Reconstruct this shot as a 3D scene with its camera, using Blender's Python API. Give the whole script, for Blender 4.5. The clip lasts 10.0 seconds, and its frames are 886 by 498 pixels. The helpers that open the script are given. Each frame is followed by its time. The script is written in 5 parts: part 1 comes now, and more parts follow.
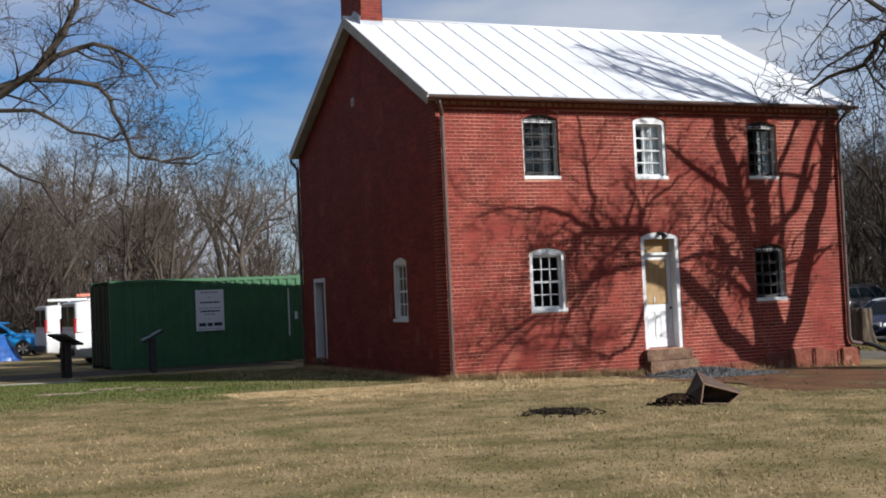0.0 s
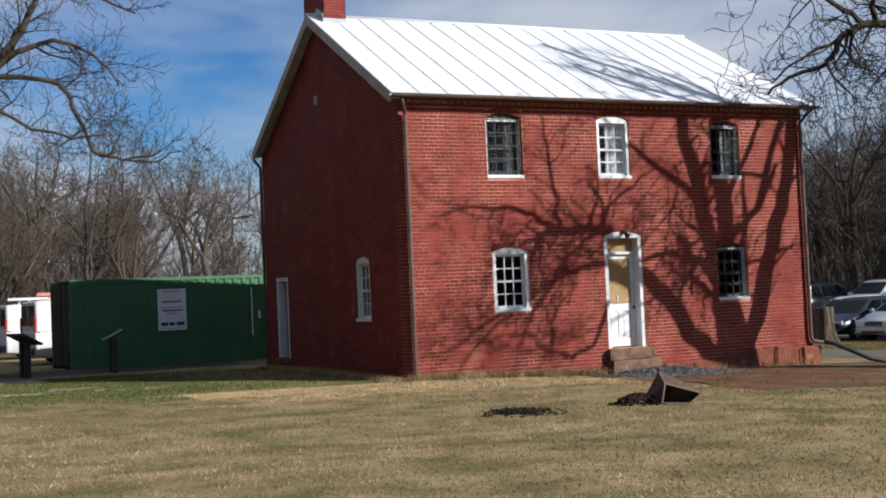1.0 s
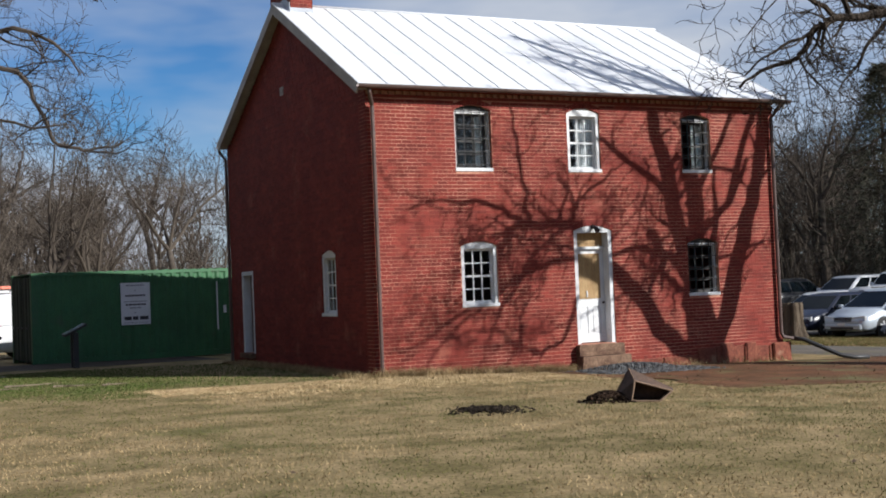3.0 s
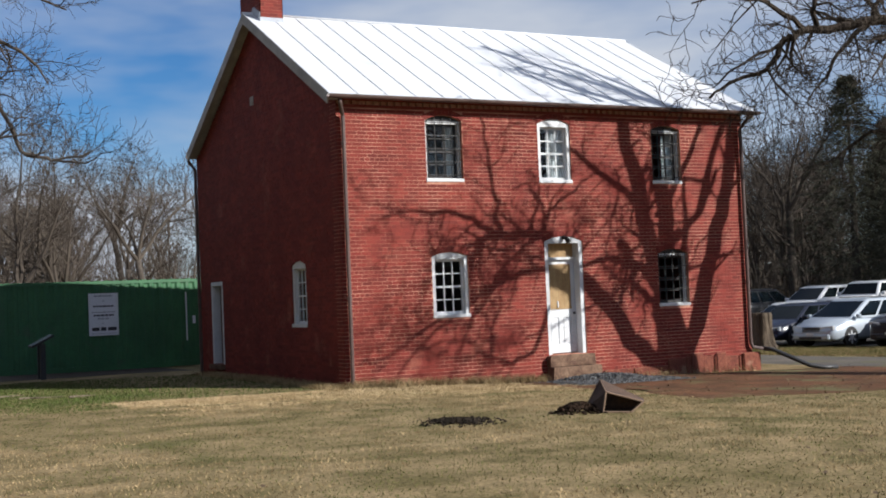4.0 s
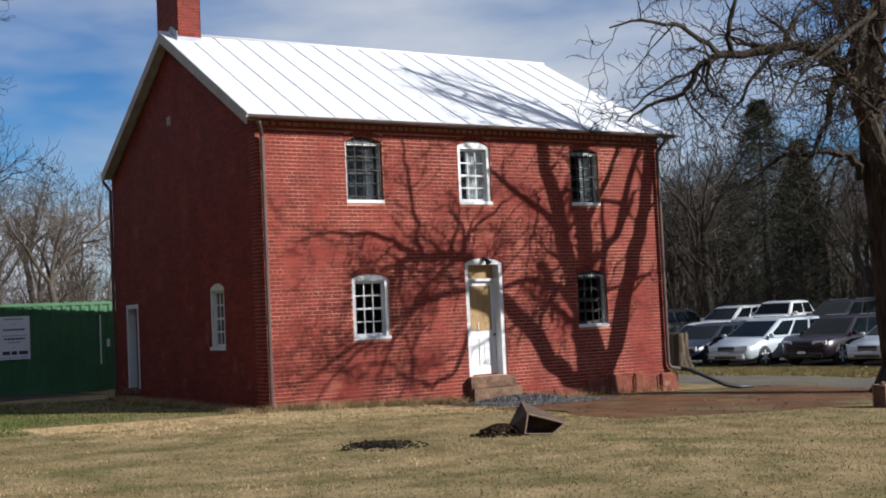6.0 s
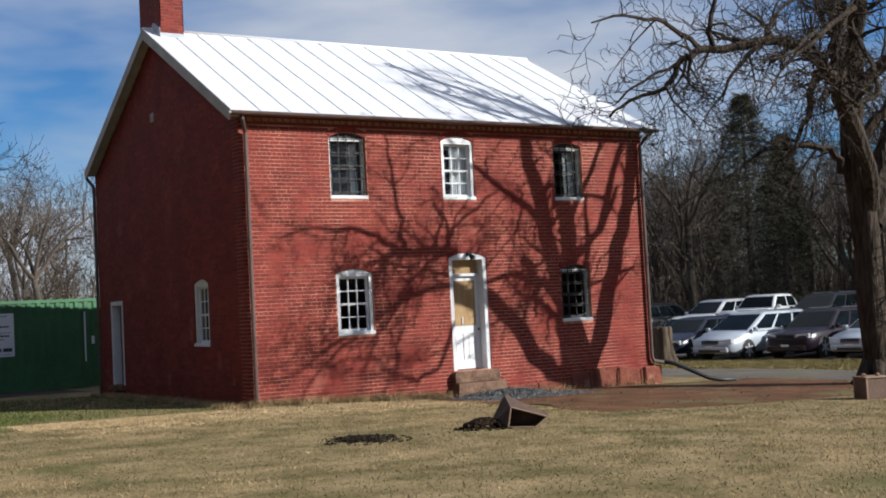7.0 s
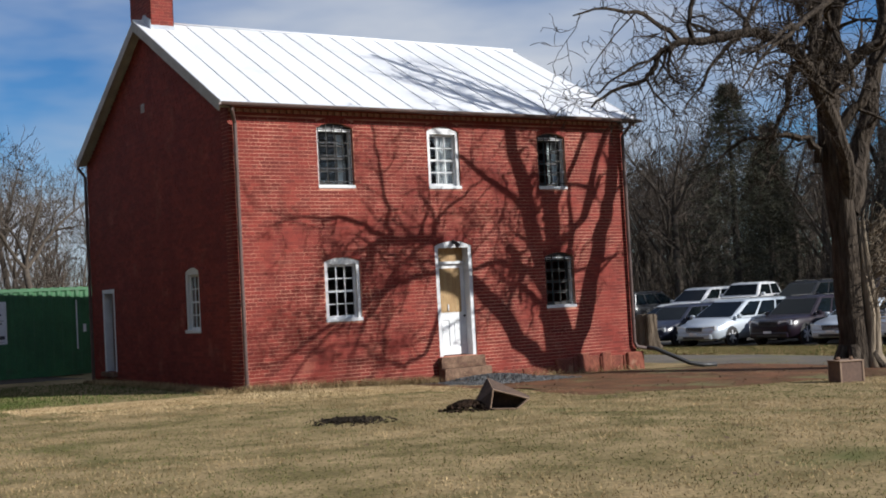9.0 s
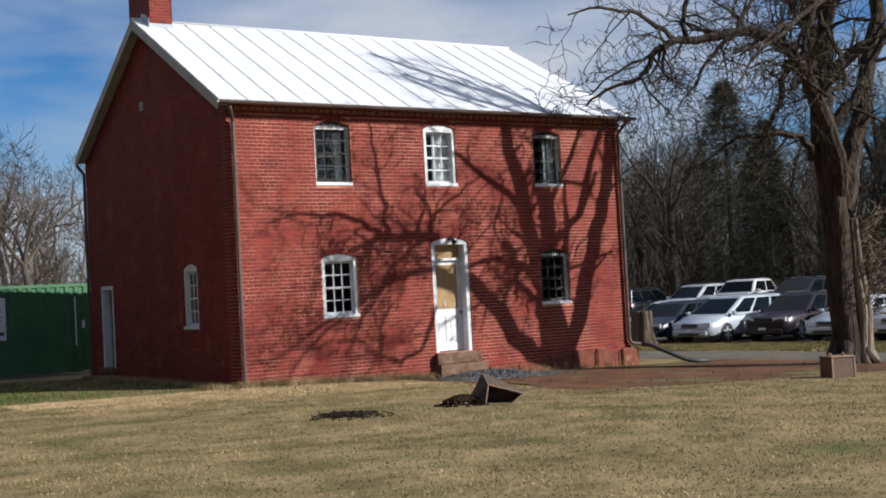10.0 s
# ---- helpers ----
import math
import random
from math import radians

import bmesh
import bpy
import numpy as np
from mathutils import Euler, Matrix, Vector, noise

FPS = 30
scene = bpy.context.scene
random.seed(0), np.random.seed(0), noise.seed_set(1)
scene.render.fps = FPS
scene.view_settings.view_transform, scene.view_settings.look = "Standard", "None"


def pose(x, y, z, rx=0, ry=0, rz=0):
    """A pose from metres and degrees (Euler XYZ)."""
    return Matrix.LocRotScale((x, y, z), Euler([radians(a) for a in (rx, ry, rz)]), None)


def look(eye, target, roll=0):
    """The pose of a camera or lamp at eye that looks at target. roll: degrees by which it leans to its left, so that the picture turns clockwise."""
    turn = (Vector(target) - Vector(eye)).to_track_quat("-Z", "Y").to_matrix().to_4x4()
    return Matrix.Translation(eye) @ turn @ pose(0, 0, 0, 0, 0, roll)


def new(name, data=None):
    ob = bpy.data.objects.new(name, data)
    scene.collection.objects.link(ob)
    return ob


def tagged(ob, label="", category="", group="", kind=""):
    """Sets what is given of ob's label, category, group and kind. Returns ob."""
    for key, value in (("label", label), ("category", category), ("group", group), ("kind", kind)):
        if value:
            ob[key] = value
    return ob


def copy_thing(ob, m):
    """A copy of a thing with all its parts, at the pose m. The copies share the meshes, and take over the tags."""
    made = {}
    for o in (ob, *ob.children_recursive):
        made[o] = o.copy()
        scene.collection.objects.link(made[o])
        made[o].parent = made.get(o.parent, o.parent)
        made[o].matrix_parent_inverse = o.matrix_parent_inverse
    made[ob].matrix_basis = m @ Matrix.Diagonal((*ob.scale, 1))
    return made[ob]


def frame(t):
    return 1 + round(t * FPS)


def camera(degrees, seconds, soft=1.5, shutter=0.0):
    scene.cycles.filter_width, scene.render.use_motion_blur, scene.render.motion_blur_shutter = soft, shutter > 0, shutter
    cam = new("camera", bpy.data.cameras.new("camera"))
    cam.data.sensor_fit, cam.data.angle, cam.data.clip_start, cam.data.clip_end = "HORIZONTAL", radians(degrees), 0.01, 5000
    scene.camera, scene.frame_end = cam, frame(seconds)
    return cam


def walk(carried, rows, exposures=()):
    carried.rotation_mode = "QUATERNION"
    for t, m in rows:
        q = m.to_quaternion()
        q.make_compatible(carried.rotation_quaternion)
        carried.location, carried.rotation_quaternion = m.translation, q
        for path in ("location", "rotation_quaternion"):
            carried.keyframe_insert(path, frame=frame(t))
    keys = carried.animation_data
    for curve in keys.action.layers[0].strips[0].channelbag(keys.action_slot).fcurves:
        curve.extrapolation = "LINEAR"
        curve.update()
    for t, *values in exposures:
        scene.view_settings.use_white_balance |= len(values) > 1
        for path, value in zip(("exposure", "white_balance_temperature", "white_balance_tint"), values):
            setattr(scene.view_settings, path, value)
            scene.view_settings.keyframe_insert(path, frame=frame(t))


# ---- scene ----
# ---------------- camera ----------------
cam = camera(39.55, 10.0, soft=1.85)
PATH = [  # seconds, eye, heading, tilt, roll
    (0.0, (-9.571, -22.302, 1.524), 23.32, 2.27, -2.51),
    (0.5, (-9.537, -22.291, 1.524), 24.20, 2.18, -2.56),
    (1.0, (-9.460, -22.242, 1.539), 24.86, 2.13, -2.54),
    (1.5, (-9.376, -22.123, 1.541), 25.51, 2.20, -2.46),
    (2.0, (-9.316, -22.035, 1.539), 26.15, 2.28, -2.40),
    (3.5, (-9.226, -21.867, 1.548), 26.29, 1.66, -2.40),
    (4.0, (-9.226, -21.850, 1.557), 27.63, 2.22, -2.40),
    (4.5, (-9.187, -21.827, 1.574), 28.84, 3.06, -2.41),
    (5.0, (-9.201, -21.819, 1.584), 29.92, 3.20, -2.41),
    (5.5, (-9.223, -21.765, 1.581), 30.84, 3.13, -2.48),
    (7.0, (-9.228, -21.850, 1.561), 32.11, 2.79, -2.95),
    (7.5, (-9.281, -21.957, 1.533), 32.31, 2.65, -3.01),
    (8.0, (-9.329, -22.070, 1.527), 32.44, 2.49, -3.08),
    (8.5, (-9.389, -22.206, 1.514), 32.51, 2.36, -3.08),
    (9.0, (-9.436, -22.333, 1.503), 32.55, 2.28, -3.07),
    (9.5, (-9.491, -22.428, 1.505), 32.62, 2.18, -3.04),
    (10.0, (-9.540, -22.531, 1.492), 32.67, 2.13, -3.05),
]


def aim(eye, heading, tilt, roll):
    h, p = radians(heading), radians(tilt)
    way = Vector((math.sin(h) * math.cos(p), math.cos(h) * math.cos(p), math.sin(p)))
    return look(eye, Vector(eye) + 10 * way, roll)


walk(cam, [(t, aim(e, h, p, r)) for t, e, h, p, r in PATH], exposures=[(0.0, 0.49, 6300, 10), (4.5, 0.54, 6300, 10), (10.0, 0.48, 6300, 10)])

# ---------------- light ----------------
SUN_H = Vector((0.62, -0.785))  # horizontal way to the sun
SUN_EL = 28.1
sun = new("sun", bpy.data.lights.new("sun", "SUN"))
sun.data.energy, sun.data.angle, sun.data.color = 5.0, radians(0.53), (1.0, 0.965, 0.91)
_c = math.cos(radians(SUN_EL))
_to = Vector((SUN_H.x * _c, SUN_H.y * _c, math.sin(radians(SUN_EL))))
sun.matrix_world = look(_to * 60, (0, 0, 0))

world = bpy.data.worlds.new("sky")
scene.world = world
world.use_nodes = True
wn, wl = world.node_tree.nodes, world.node_tree.links
wn.clear()
w_out = wn.new("ShaderNodeOutputWorld")
w_bg = wn.new("ShaderNodeBackground")
w_sky = wn.new("ShaderNodeTexSky")
w_sky.sky_type, w_sky.sun_disc = "NISHITA", False
w_sky.sun_elevation = radians(SUN_EL)
w_sky.sun_rotation = math.atan2(SUN_H.x, SUN_H.y)
w_sky.air_density, w_sky.dust_density, w_sky.ozone_density = 1.0, 0.0, 1.5
w_co = wn.new("ShaderNodeTexCoord")
w_map = wn.new("ShaderNodeMapping")
w_map.inputs["Scale"].default_value = (1.0, 1.0, 3.4)
w_map.inputs["Location"].default_value = (0.35, 0.1, 0.0)
w_no = wn.new("ShaderNodeTexNoise")
w_no.inputs["Scale"].default_value, w_no.inputs["Detail"].default_value, w_no.inputs["Roughness"].default_value = 2.3, 5.0, 0.5
w_ramp = wn.new("ShaderNodeValToRGB")
w_ramp.color_ramp.elements[0].position, w_ramp.color_ramp.elements[1].position = 0.37, 0.60
w_mix = wn.new("ShaderNodeMixRGB")
w_cloud = wn.new("ShaderNodeRGB")
w_cloud.outputs[0].default_value = (10.6, 11.3, 12.6, 1)
wl.new(w_co.outputs["Generated"], w_map.inputs["Vector"])
wl.new(w_map.outputs[0], w_no.inputs["Vector"])
wl.new(w_no.outputs["Fac"], w_ramp.inputs[0])
wl.new(w_ramp.outputs[0], w_mix.inputs[0])
w_hue = wn.new("ShaderNodeHueSaturation")
w_hue.inputs["Saturation"].default_value = 1.25
w_hue.inputs["Value"].default_value = 1.08
wl.new(w_sky.outputs[0], w_hue.inputs["Color"])
w_tint = wn.new("ShaderNodeMixRGB")
w_tint.blend_type = "MULTIPLY"
w_tint.inputs[0].default_value = 1.0
w_tint.inputs[2].default_value = (0.74, 1.14, 1.60, 1)
wl.new(w_hue.outputs[0], w_tint.inputs[1])
wl.new(w_tint.outputs[0], w_mix.inputs[1])
wl.new(w_cloud.outputs[0], w_mix.inputs[2])
wl.new(w_mix.outputs[0], w_bg.inputs["Color"])
w_bg.inputs["Strength"].default_value = 0.0365
wl.new(w_bg.outputs[0], w_out.inputs["Surface"])


# ---------------- materials ----------------
def mat(name, a, b, scale=3.0, rough=0.75, metal=0.0, bump=0.15, fine=40.0, grain=0.25, island=0.0, obrand=0.0, stretch=(1, 1, 1), dirt=None, dirt_scale=0.7, dirt_at=0.62, spec=0.5, coat=0.0, depth=0.01):
    """Two colours mixed by a coarse noise, a fine grain over them, bump, and a tone that differs from piece to piece."""
    m = bpy.data.materials.new(name)
    m.use_nodes = True
    n, l = m.node_tree.nodes, m.node_tree.links
    p = n["Principled BSDF"]
    geo = n.new("ShaderNodeNewGeometry")
    mp = n.new("ShaderNodeMapping")
    mp.inputs["Scale"].default_value = stretch
    l.new(geo.outputs["Position"], mp.inputs["Vector"])

    def noise_at(s, detail=4.0):
        t = n.new("ShaderNodeTexNoise")
        t.inputs["Scale"].default_value, t.inputs["Detail"].default_value, t.inputs["Roughness"].default_value = s, detail, 0.6
        l.new(mp.outputs[0], t.inputs["Vector"])
        return t.outputs["Fac"]

    def mixed(kind, fac, x, y):
        k = n.new("ShaderNodeMixRGB")
        k.blend_type = kind
        for socket, value in zip((0, 1, 2), (fac, x, y)):
            if isinstance(value, (int, float)):
                k.inputs[socket].default_value = value
            elif isinstance(value, tuple):
                k.inputs[socket].default_value = (*value, 1)
            else:
                l.new(value, k.inputs[socket])
        return k.outputs[0]

    def ramp(value, lo, hi, x=(0, 0, 0), y=(1, 1, 1)):
        r = n.new("ShaderNodeValToRGB")
        e = r.color_ramp.elements
        e[0].position, e[1].position, e[0].color, e[1].color = lo, hi, (*x, 1), (*y, 1)
        l.new(value, r.inputs[0])
        return r.outputs[0]

    col = mixed("MIX", ramp(noise_at(scale), 0.35, 0.65), a, b)
    f = noise_at(fine, 3.0)
    g = 1 - grain
    col = mixed("MULTIPLY", 1.0, col, ramp(f, 0.3, 0.7, (g, g, g), (1 + grain * 0.4,) * 3))
    if dirt:
        col = mixed("MIX", ramp(noise_at(dirt_scale, 6.0), dirt_at, dirt_at + 0.12), col, dirt)
    if island:
        i = 1 - island
        col = mixed("MULTIPLY", 1.0, col, ramp(geo.outputs["Random Per Island"], 0.0, 1.0, (i, i, i), (1 + island * 0.5,) * 3))
    if obrand:
        oi = n.new("ShaderNodeObjectInfo")
        i = 1 - obrand
        col = mixed("MULTIPLY", 1.0, col, ramp(oi.outputs["Random"], 0.0, 1.0, (i, i, i), (1 + obrand * 0.5,) * 3))
    l.new(col, p.inputs["Base Color"])
    p.inputs["Roughness"].default_value, p.inputs["Metallic"].default_value = rough, metal
    p.inputs["Specular IOR Level"].default_value = spec
    p.inputs["Coat Weight"].default_value = coat
    if bump:
        bp = n.new("ShaderNodeBump")
        bp.inputs["Strength"].default_value, bp.inputs["Distance"].default_value = bump, depth
        l.new(f, bp.inputs["Height"])
        l.new(bp.outputs[0], p.inputs["Normal"])
    return m


def glass(name, tint=(0.9, 0.95, 0.95), rough=0.02):
    m = bpy.data.materials.new(name)
    m.use_nodes = True
    p = m.node_tree.nodes["Principled BSDF"]
    p.inputs["Base Color"].default_value = (*tint, 1)
    p.inputs["Roughness"].default_value, p.inputs["Transmission Weight"].default_value, p.inputs["IOR"].default_value = rough, 1.0, 1.45
    return m


BRICK = mat("painted_brick", (0.222, 0.034, 0.022), (0.172, 0.024, 0.017), 1.3, 0.75, bump=0.4, fine=55, grain=0.3, island=0.28, dirt=(0.259, 0.072, 0.047), dirt_scale=1.1, dirt_at=0.60, spec=0.25)
BRICK_ONE = mat("painted_brick_single", (0.222, 0.034, 0.022), (0.172, 0.024, 0.017), 1.3, 0.75, bump=0.4, fine=55, grain=0.3, obrand=0.28, dirt=(0.259, 0.072, 0.047), dirt_scale=1.1, dirt_at=0.60, spec=0.25)
MORTAR = mat("red_washed_mortar", (0.56, 0.30, 0.21), (0.227, 0.050, 0.035), 0.9, 0.9, bump=0.5, fine=70, grain=0.3, spec=0.1)
STONE = mat("red_stained_stone", (0.194, 0.065, 0.040), (0.144, 0.043, 0.029), 2.5, 0.85, bump=0.8, fine=18, grain=0.4, island=0.3, dirt=(0.238, 0.130, 0.086), dirt_scale=2.0, spec=0.2)
STEP = mat("sandstone_step", (0.216, 0.137, 0.090), (0.108, 0.061, 0.042), 4.0, 0.9, bump=1.0, fine=25, grain=0.35, spec=0.2)
WHITE = mat("white_paint", (0.655, 0.664, 0.672), (0.571, 0.580, 0.588), 2.5, 0.5, bump=0.1, fine=30, grain=0.12, dirt=(0.378, 0.361, 0.336), dirt_scale=3.5, dirt_at=0.66)
GREY_TRIM = mat("weathered_grey_trim", (0.42, 0.40, 0.36), (0.32, 0.30, 0.27), 2.0, 0.7, bump=0.2, fine=25, grain=0.25)
ROOF = mat("white_painted_tin", (0.63, 0.64, 0.655), (0.58, 0.59, 0.61), 0.6, 0.45, bump=0.05, fine=12, grain=0.06, dirt=(0.487, 0.504, 0.529), dirt_scale=0.5, dirt_at=0.62)
PIPE = mat("brown_painted_gutter", (0.115, 0.072, 0.061), (0.079, 0.050, 0.043), 3.0, 0.45, bump=0.1, fine=30, grain=0.2)
IRON = mat("black_iron", (0.018, 0.018, 0.02), (0.03, 0.025, 0.022), 5.0, 0.55, metal=0.2, bump=0.2, fine=80, grain=0.3)
PLY = mat("weathered_plywood", (0.374, 0.245, 0.108), (0.302, 0.180, 0.072), 2.0, 0.7, bump=0.15, fine=16, grain=0.3, stretch=(6, 6, 0.8))
# Unseen rooms: their dimness and the panes' grey are put in this colour.
DARK_IN = mat("room_dimness", (0.12, 0.115, 0.11), (0.09, 0.085, 0.08), 1.0, 0.9, bump=0.1)
GLASS = glass("window_glass")
# Browner, darker green for the door end; its shade is in the colour.
DULL_GREEN = mat("shade_green_doors", (0.05, 0.062, 0.042), (0.03, 0.036, 0.026), 1.5, 0.7, bump=0.2, fine=15, grain=0.35)
GREEN = mat("green_container_paint", (0.042, 0.155, 0.06), (0.03, 0.112, 0.046), 0.8, 0.5, bump=0.1, fine=20, grain=0.2, dirt=(0.05, 0.11, 0.055), dirt_scale=1.3, dirt_at=0.6)
SIGN_W = mat("white_sign_board", (0.72, 0.73, 0.74), (0.64, 0.65, 0.66), 2.0, 0.5, bump=0.03, grain=0.06)
INK = mat("black_ink", (0.03, 0.03, 0.035), (0.04, 0.04, 0.045), 3.0, 0.6, bump=0.0, grain=0.1)
GREY_INK = mat("faded_grey_ink", (0.28, 0.29, 0.31), (0.36, 0.37, 0.39), 8.0, 0.6, bump=0.0, grain=0.1)
GROUND = mat("winter_lawn", (0.31, 0.228, 0.12), (0.14, 0.112, 0.048), 1.2, 0.95, bump=1.0, fine=22, grain=0.5, dirt=(0.083, 0.090, 0.030), dirt_scale=0.22, dirt_at=0.55, spec=0.1)
BLADE_DRY = mat("dry_grass", (0.48, 0.355, 0.19), (0.215, 0.15, 0.072), 1.6, 0.85, bump=0.0, fine=9, grain=0.25, island=0.45, spec=0.15)
BLADE_GREEN = mat("green_grass", (0.086, 0.097, 0.025), (0.137, 0.126, 0.043), 0.5, 0.85, bump=0.0, fine=9, grain=0.25, island=0.45, spec=0.15)
BLADE_STRAW = mat("pale_straw", (0.62, 0.47, 0.27), (0.40, 0.285, 0.15), 1.4, 0.85, bump=0.0, fine=9, grain=0.25, island=0.4, spec=0.15)
LEAF = mat("fallen_leaves", (0.101, 0.061, 0.032), (0.158, 0.101, 0.050), 2.0, 0.85, bump=0.0, island=0.5)
DIRT = mat("red_clay_dirt", (0.165, 0.078, 0.042), (0.085, 0.048, 0.027), 1.1, 0.95, bump=1.0, fine=18, grain=0.4, dirt=(0.122, 0.115, 0.054), dirt_scale=0.6, dirt_at=0.55, spec=0.1)
GRAVEL = mat("blue_grey_gravel", (0.144, 0.144, 0.144), (0.079, 0.079, 0.081), 6.0, 0.9, bump=1.0, fine=28, grain=0.5, island=0.5)
ROAD = mat("worn_asphalt", (0.148, 0.130, 0.108), (0.101, 0.092, 0.079), 0.8, 0.95, bump=0.5, fine=30, grain=0.4, dirt=(0.115, 0.108, 0.061), dirt_scale=0.5, dirt_at=0.52, spec=0.15)
CONCRETE = mat("pale_concrete", (0.331, 0.302, 0.252), (0.274, 0.245, 0.209), 1.5, 0.85, bump=0.4, fine=25, grain=0.3)
BARK = mat("grey_brown_bark", (0.076, 0.060, 0.046), (0.040, 0.031, 0.024), 3.0, 0.95, bump=1.0, fine=5, grain=0.6, stretch=(3, 3, 0.5), spec=0.1, depth=0.08)
BARK_PALE = mat("pale_peeling_bark", (0.302, 0.245, 0.180), (0.137, 0.108, 0.079), 3.0, 0.95, bump=1.0, fine=6, grain=0.6, stretch=(3, 3, 0.4), spec=0.1, depth=0.06)
WOOD_TWIG = mat("brown_woodland_twigs", (0.122, 0.099, 0.078), (0.083, 0.067, 0.055), 0.08, 0.9, bump=0.0, grain=0.25, island=0.4, obrand=0.3, spec=0.1)
WOOD_BARK = mat("woodland_bark", (0.108, 0.088, 0.071), (0.054, 0.045, 0.037), 0.3, 0.95, bump=0.3, fine=8, grain=0.4, obrand=0.4, spec=0.1)
NEEDLE = mat("dark_evergreen_needles", (0.056, 0.058, 0.038), (0.085, 0.082, 0.056), 0.5, 0.85, bump=0.0, grain=0.3, island=0.5, spec=0.1)
BRUSH = mat("dry_brush", (0.158, 0.112, 0.061), (0.115, 0.083, 0.050), 0.3, 0.9, bump=0.0, grain=0.3, island=0.5, spec=0.1)
RUST = mat("rusted_plate", (0.101, 0.059, 0.037), (0.050, 0.030, 0.022), 3.5, 0.8, metal=0.0, bump=0.5, fine=30, grain=0.4, dirt=(0.144, 0.090, 0.061), dirt_scale=2.5)
CHAR = mat("charred_wood", (0.018, 0.015, 0.012), (0.042, 0.032, 0.024), 6.0, 1.0, bump=1.0, fine=30, grain=0.5, island=0.6, spec=0.05)
CLOD = mat("burnt_clod", (0.05, 0.03, 0.02), (0.022, 0.016, 0.012), 7.0, 1.0, bump=1.0, fine=25, grain=0.5, island=0.6, spec=0.05)
STUMP = mat("grey_stump_wood", (0.180, 0.140, 0.101), (0.079, 0.061, 0.045), 3.0, 0.95, bump=1.0, fine=6, grain=0.6, stretch=(3, 3, 0.4), spec=0.1, depth=0.06)
BOX = mat("brown_box_panel", (0.13, 0.075, 0.05), (0.095, 0.055, 0.038), 2.5, 0.75, bump=0.2, fine=20, grain=0.3)
BOX_EDGE = mat("tan_box_edge", (0.27, 0.18, 0.12), (0.20, 0.13, 0.085), 3.0, 0.7, bump=0.2, grain=0.2)
BLACK_POST = mat("black_painted_timber", (0.022, 0.022, 0.024), (0.035, 0.034, 0.034), 3.0, 0.55, bump=0.15, fine=25, grain=0.25)
HOSE = mat("black_corrugated_plastic", (0.015, 0.015, 0.016), (0.025, 0.025, 0.025), 4.0, 0.5, bump=0.3, fine=50, grain=0.2)
TYRE = mat("tyre_rubber", (0.018, 0.018, 0.018), (0.028, 0.027, 0.026), 4.0, 0.85, bump=0.2, grain=0.2)
RIM = mat("alloy_rim", (0.60, 0.61, 0.63), (0.48, 0.49, 0.51), 6.0, 0.35, metal=0.15, bump=0.0, grain=0.1)
CAR_GLASS = mat("tinted_car_glass", (0.004, 0.006, 0.007), (0.007, 0.010, 0.011), 2.0, 0.04, bump=0.0, grain=0.05, spec=0.12)
# Yard gravel, darker than ROAD: the shade behind the house is in its colour.
YARD = mat("shade_dark_yard", (0.079, 0.066, 0.054), (0.054, 0.046, 0.038), 0.7, 0.95, bump=0.8, fine=20, grain=0.4, spec=0.1)
BLADE_LUSH = mat("fresh_green_grass", (0.068, 0.108, 0.022), (0.108, 0.122, 0.036), 0.6, 0.85, bump=0.0, fine=9, grain=0.25, island=0.4, spec=0.15)
CAR_TRIM = mat("black_car_trim", (0.02, 0.02, 0.022), (0.03, 0.03, 0.03), 4.0, 0.5, bump=0.0, grain=0.1)
HEADLIGHT = mat("clear_headlight", (0.62, 0.64, 0.66), (0.5, 0.52, 0.54), 9.0, 0.12, bump=0.0, grain=0.1, coat=0.6)
TAIL = mat("red_tail_light", (0.45, 0.02, 0.02), (0.35, 0.015, 0.02), 9.0, 0.2, bump=0.0, grain=0.1, coat=0.5)
CURTAIN = mat("faded_white_curtain", (0.55, 0.56, 0.57), (0.42, 0.43, 0.44), 3.0, 0.9, bump=0.2, fine=12, grain=0.25, stretch=(8, 8, 1))
LADDER = mat("orange_ladder", (0.75, 0.22, 0.14), (0.62, 0.17, 0.11), 3.0, 0.5, bump=0.0, grain=0.1)


def paint(name, c, rough=0.3, metal=0.0):
    d = tuple(0.86 * v for v in c)
    return mat(name, c, d, 0.8, rough, metal, 0.0, 20, 0.06, spec=0.35, coat=0.18)


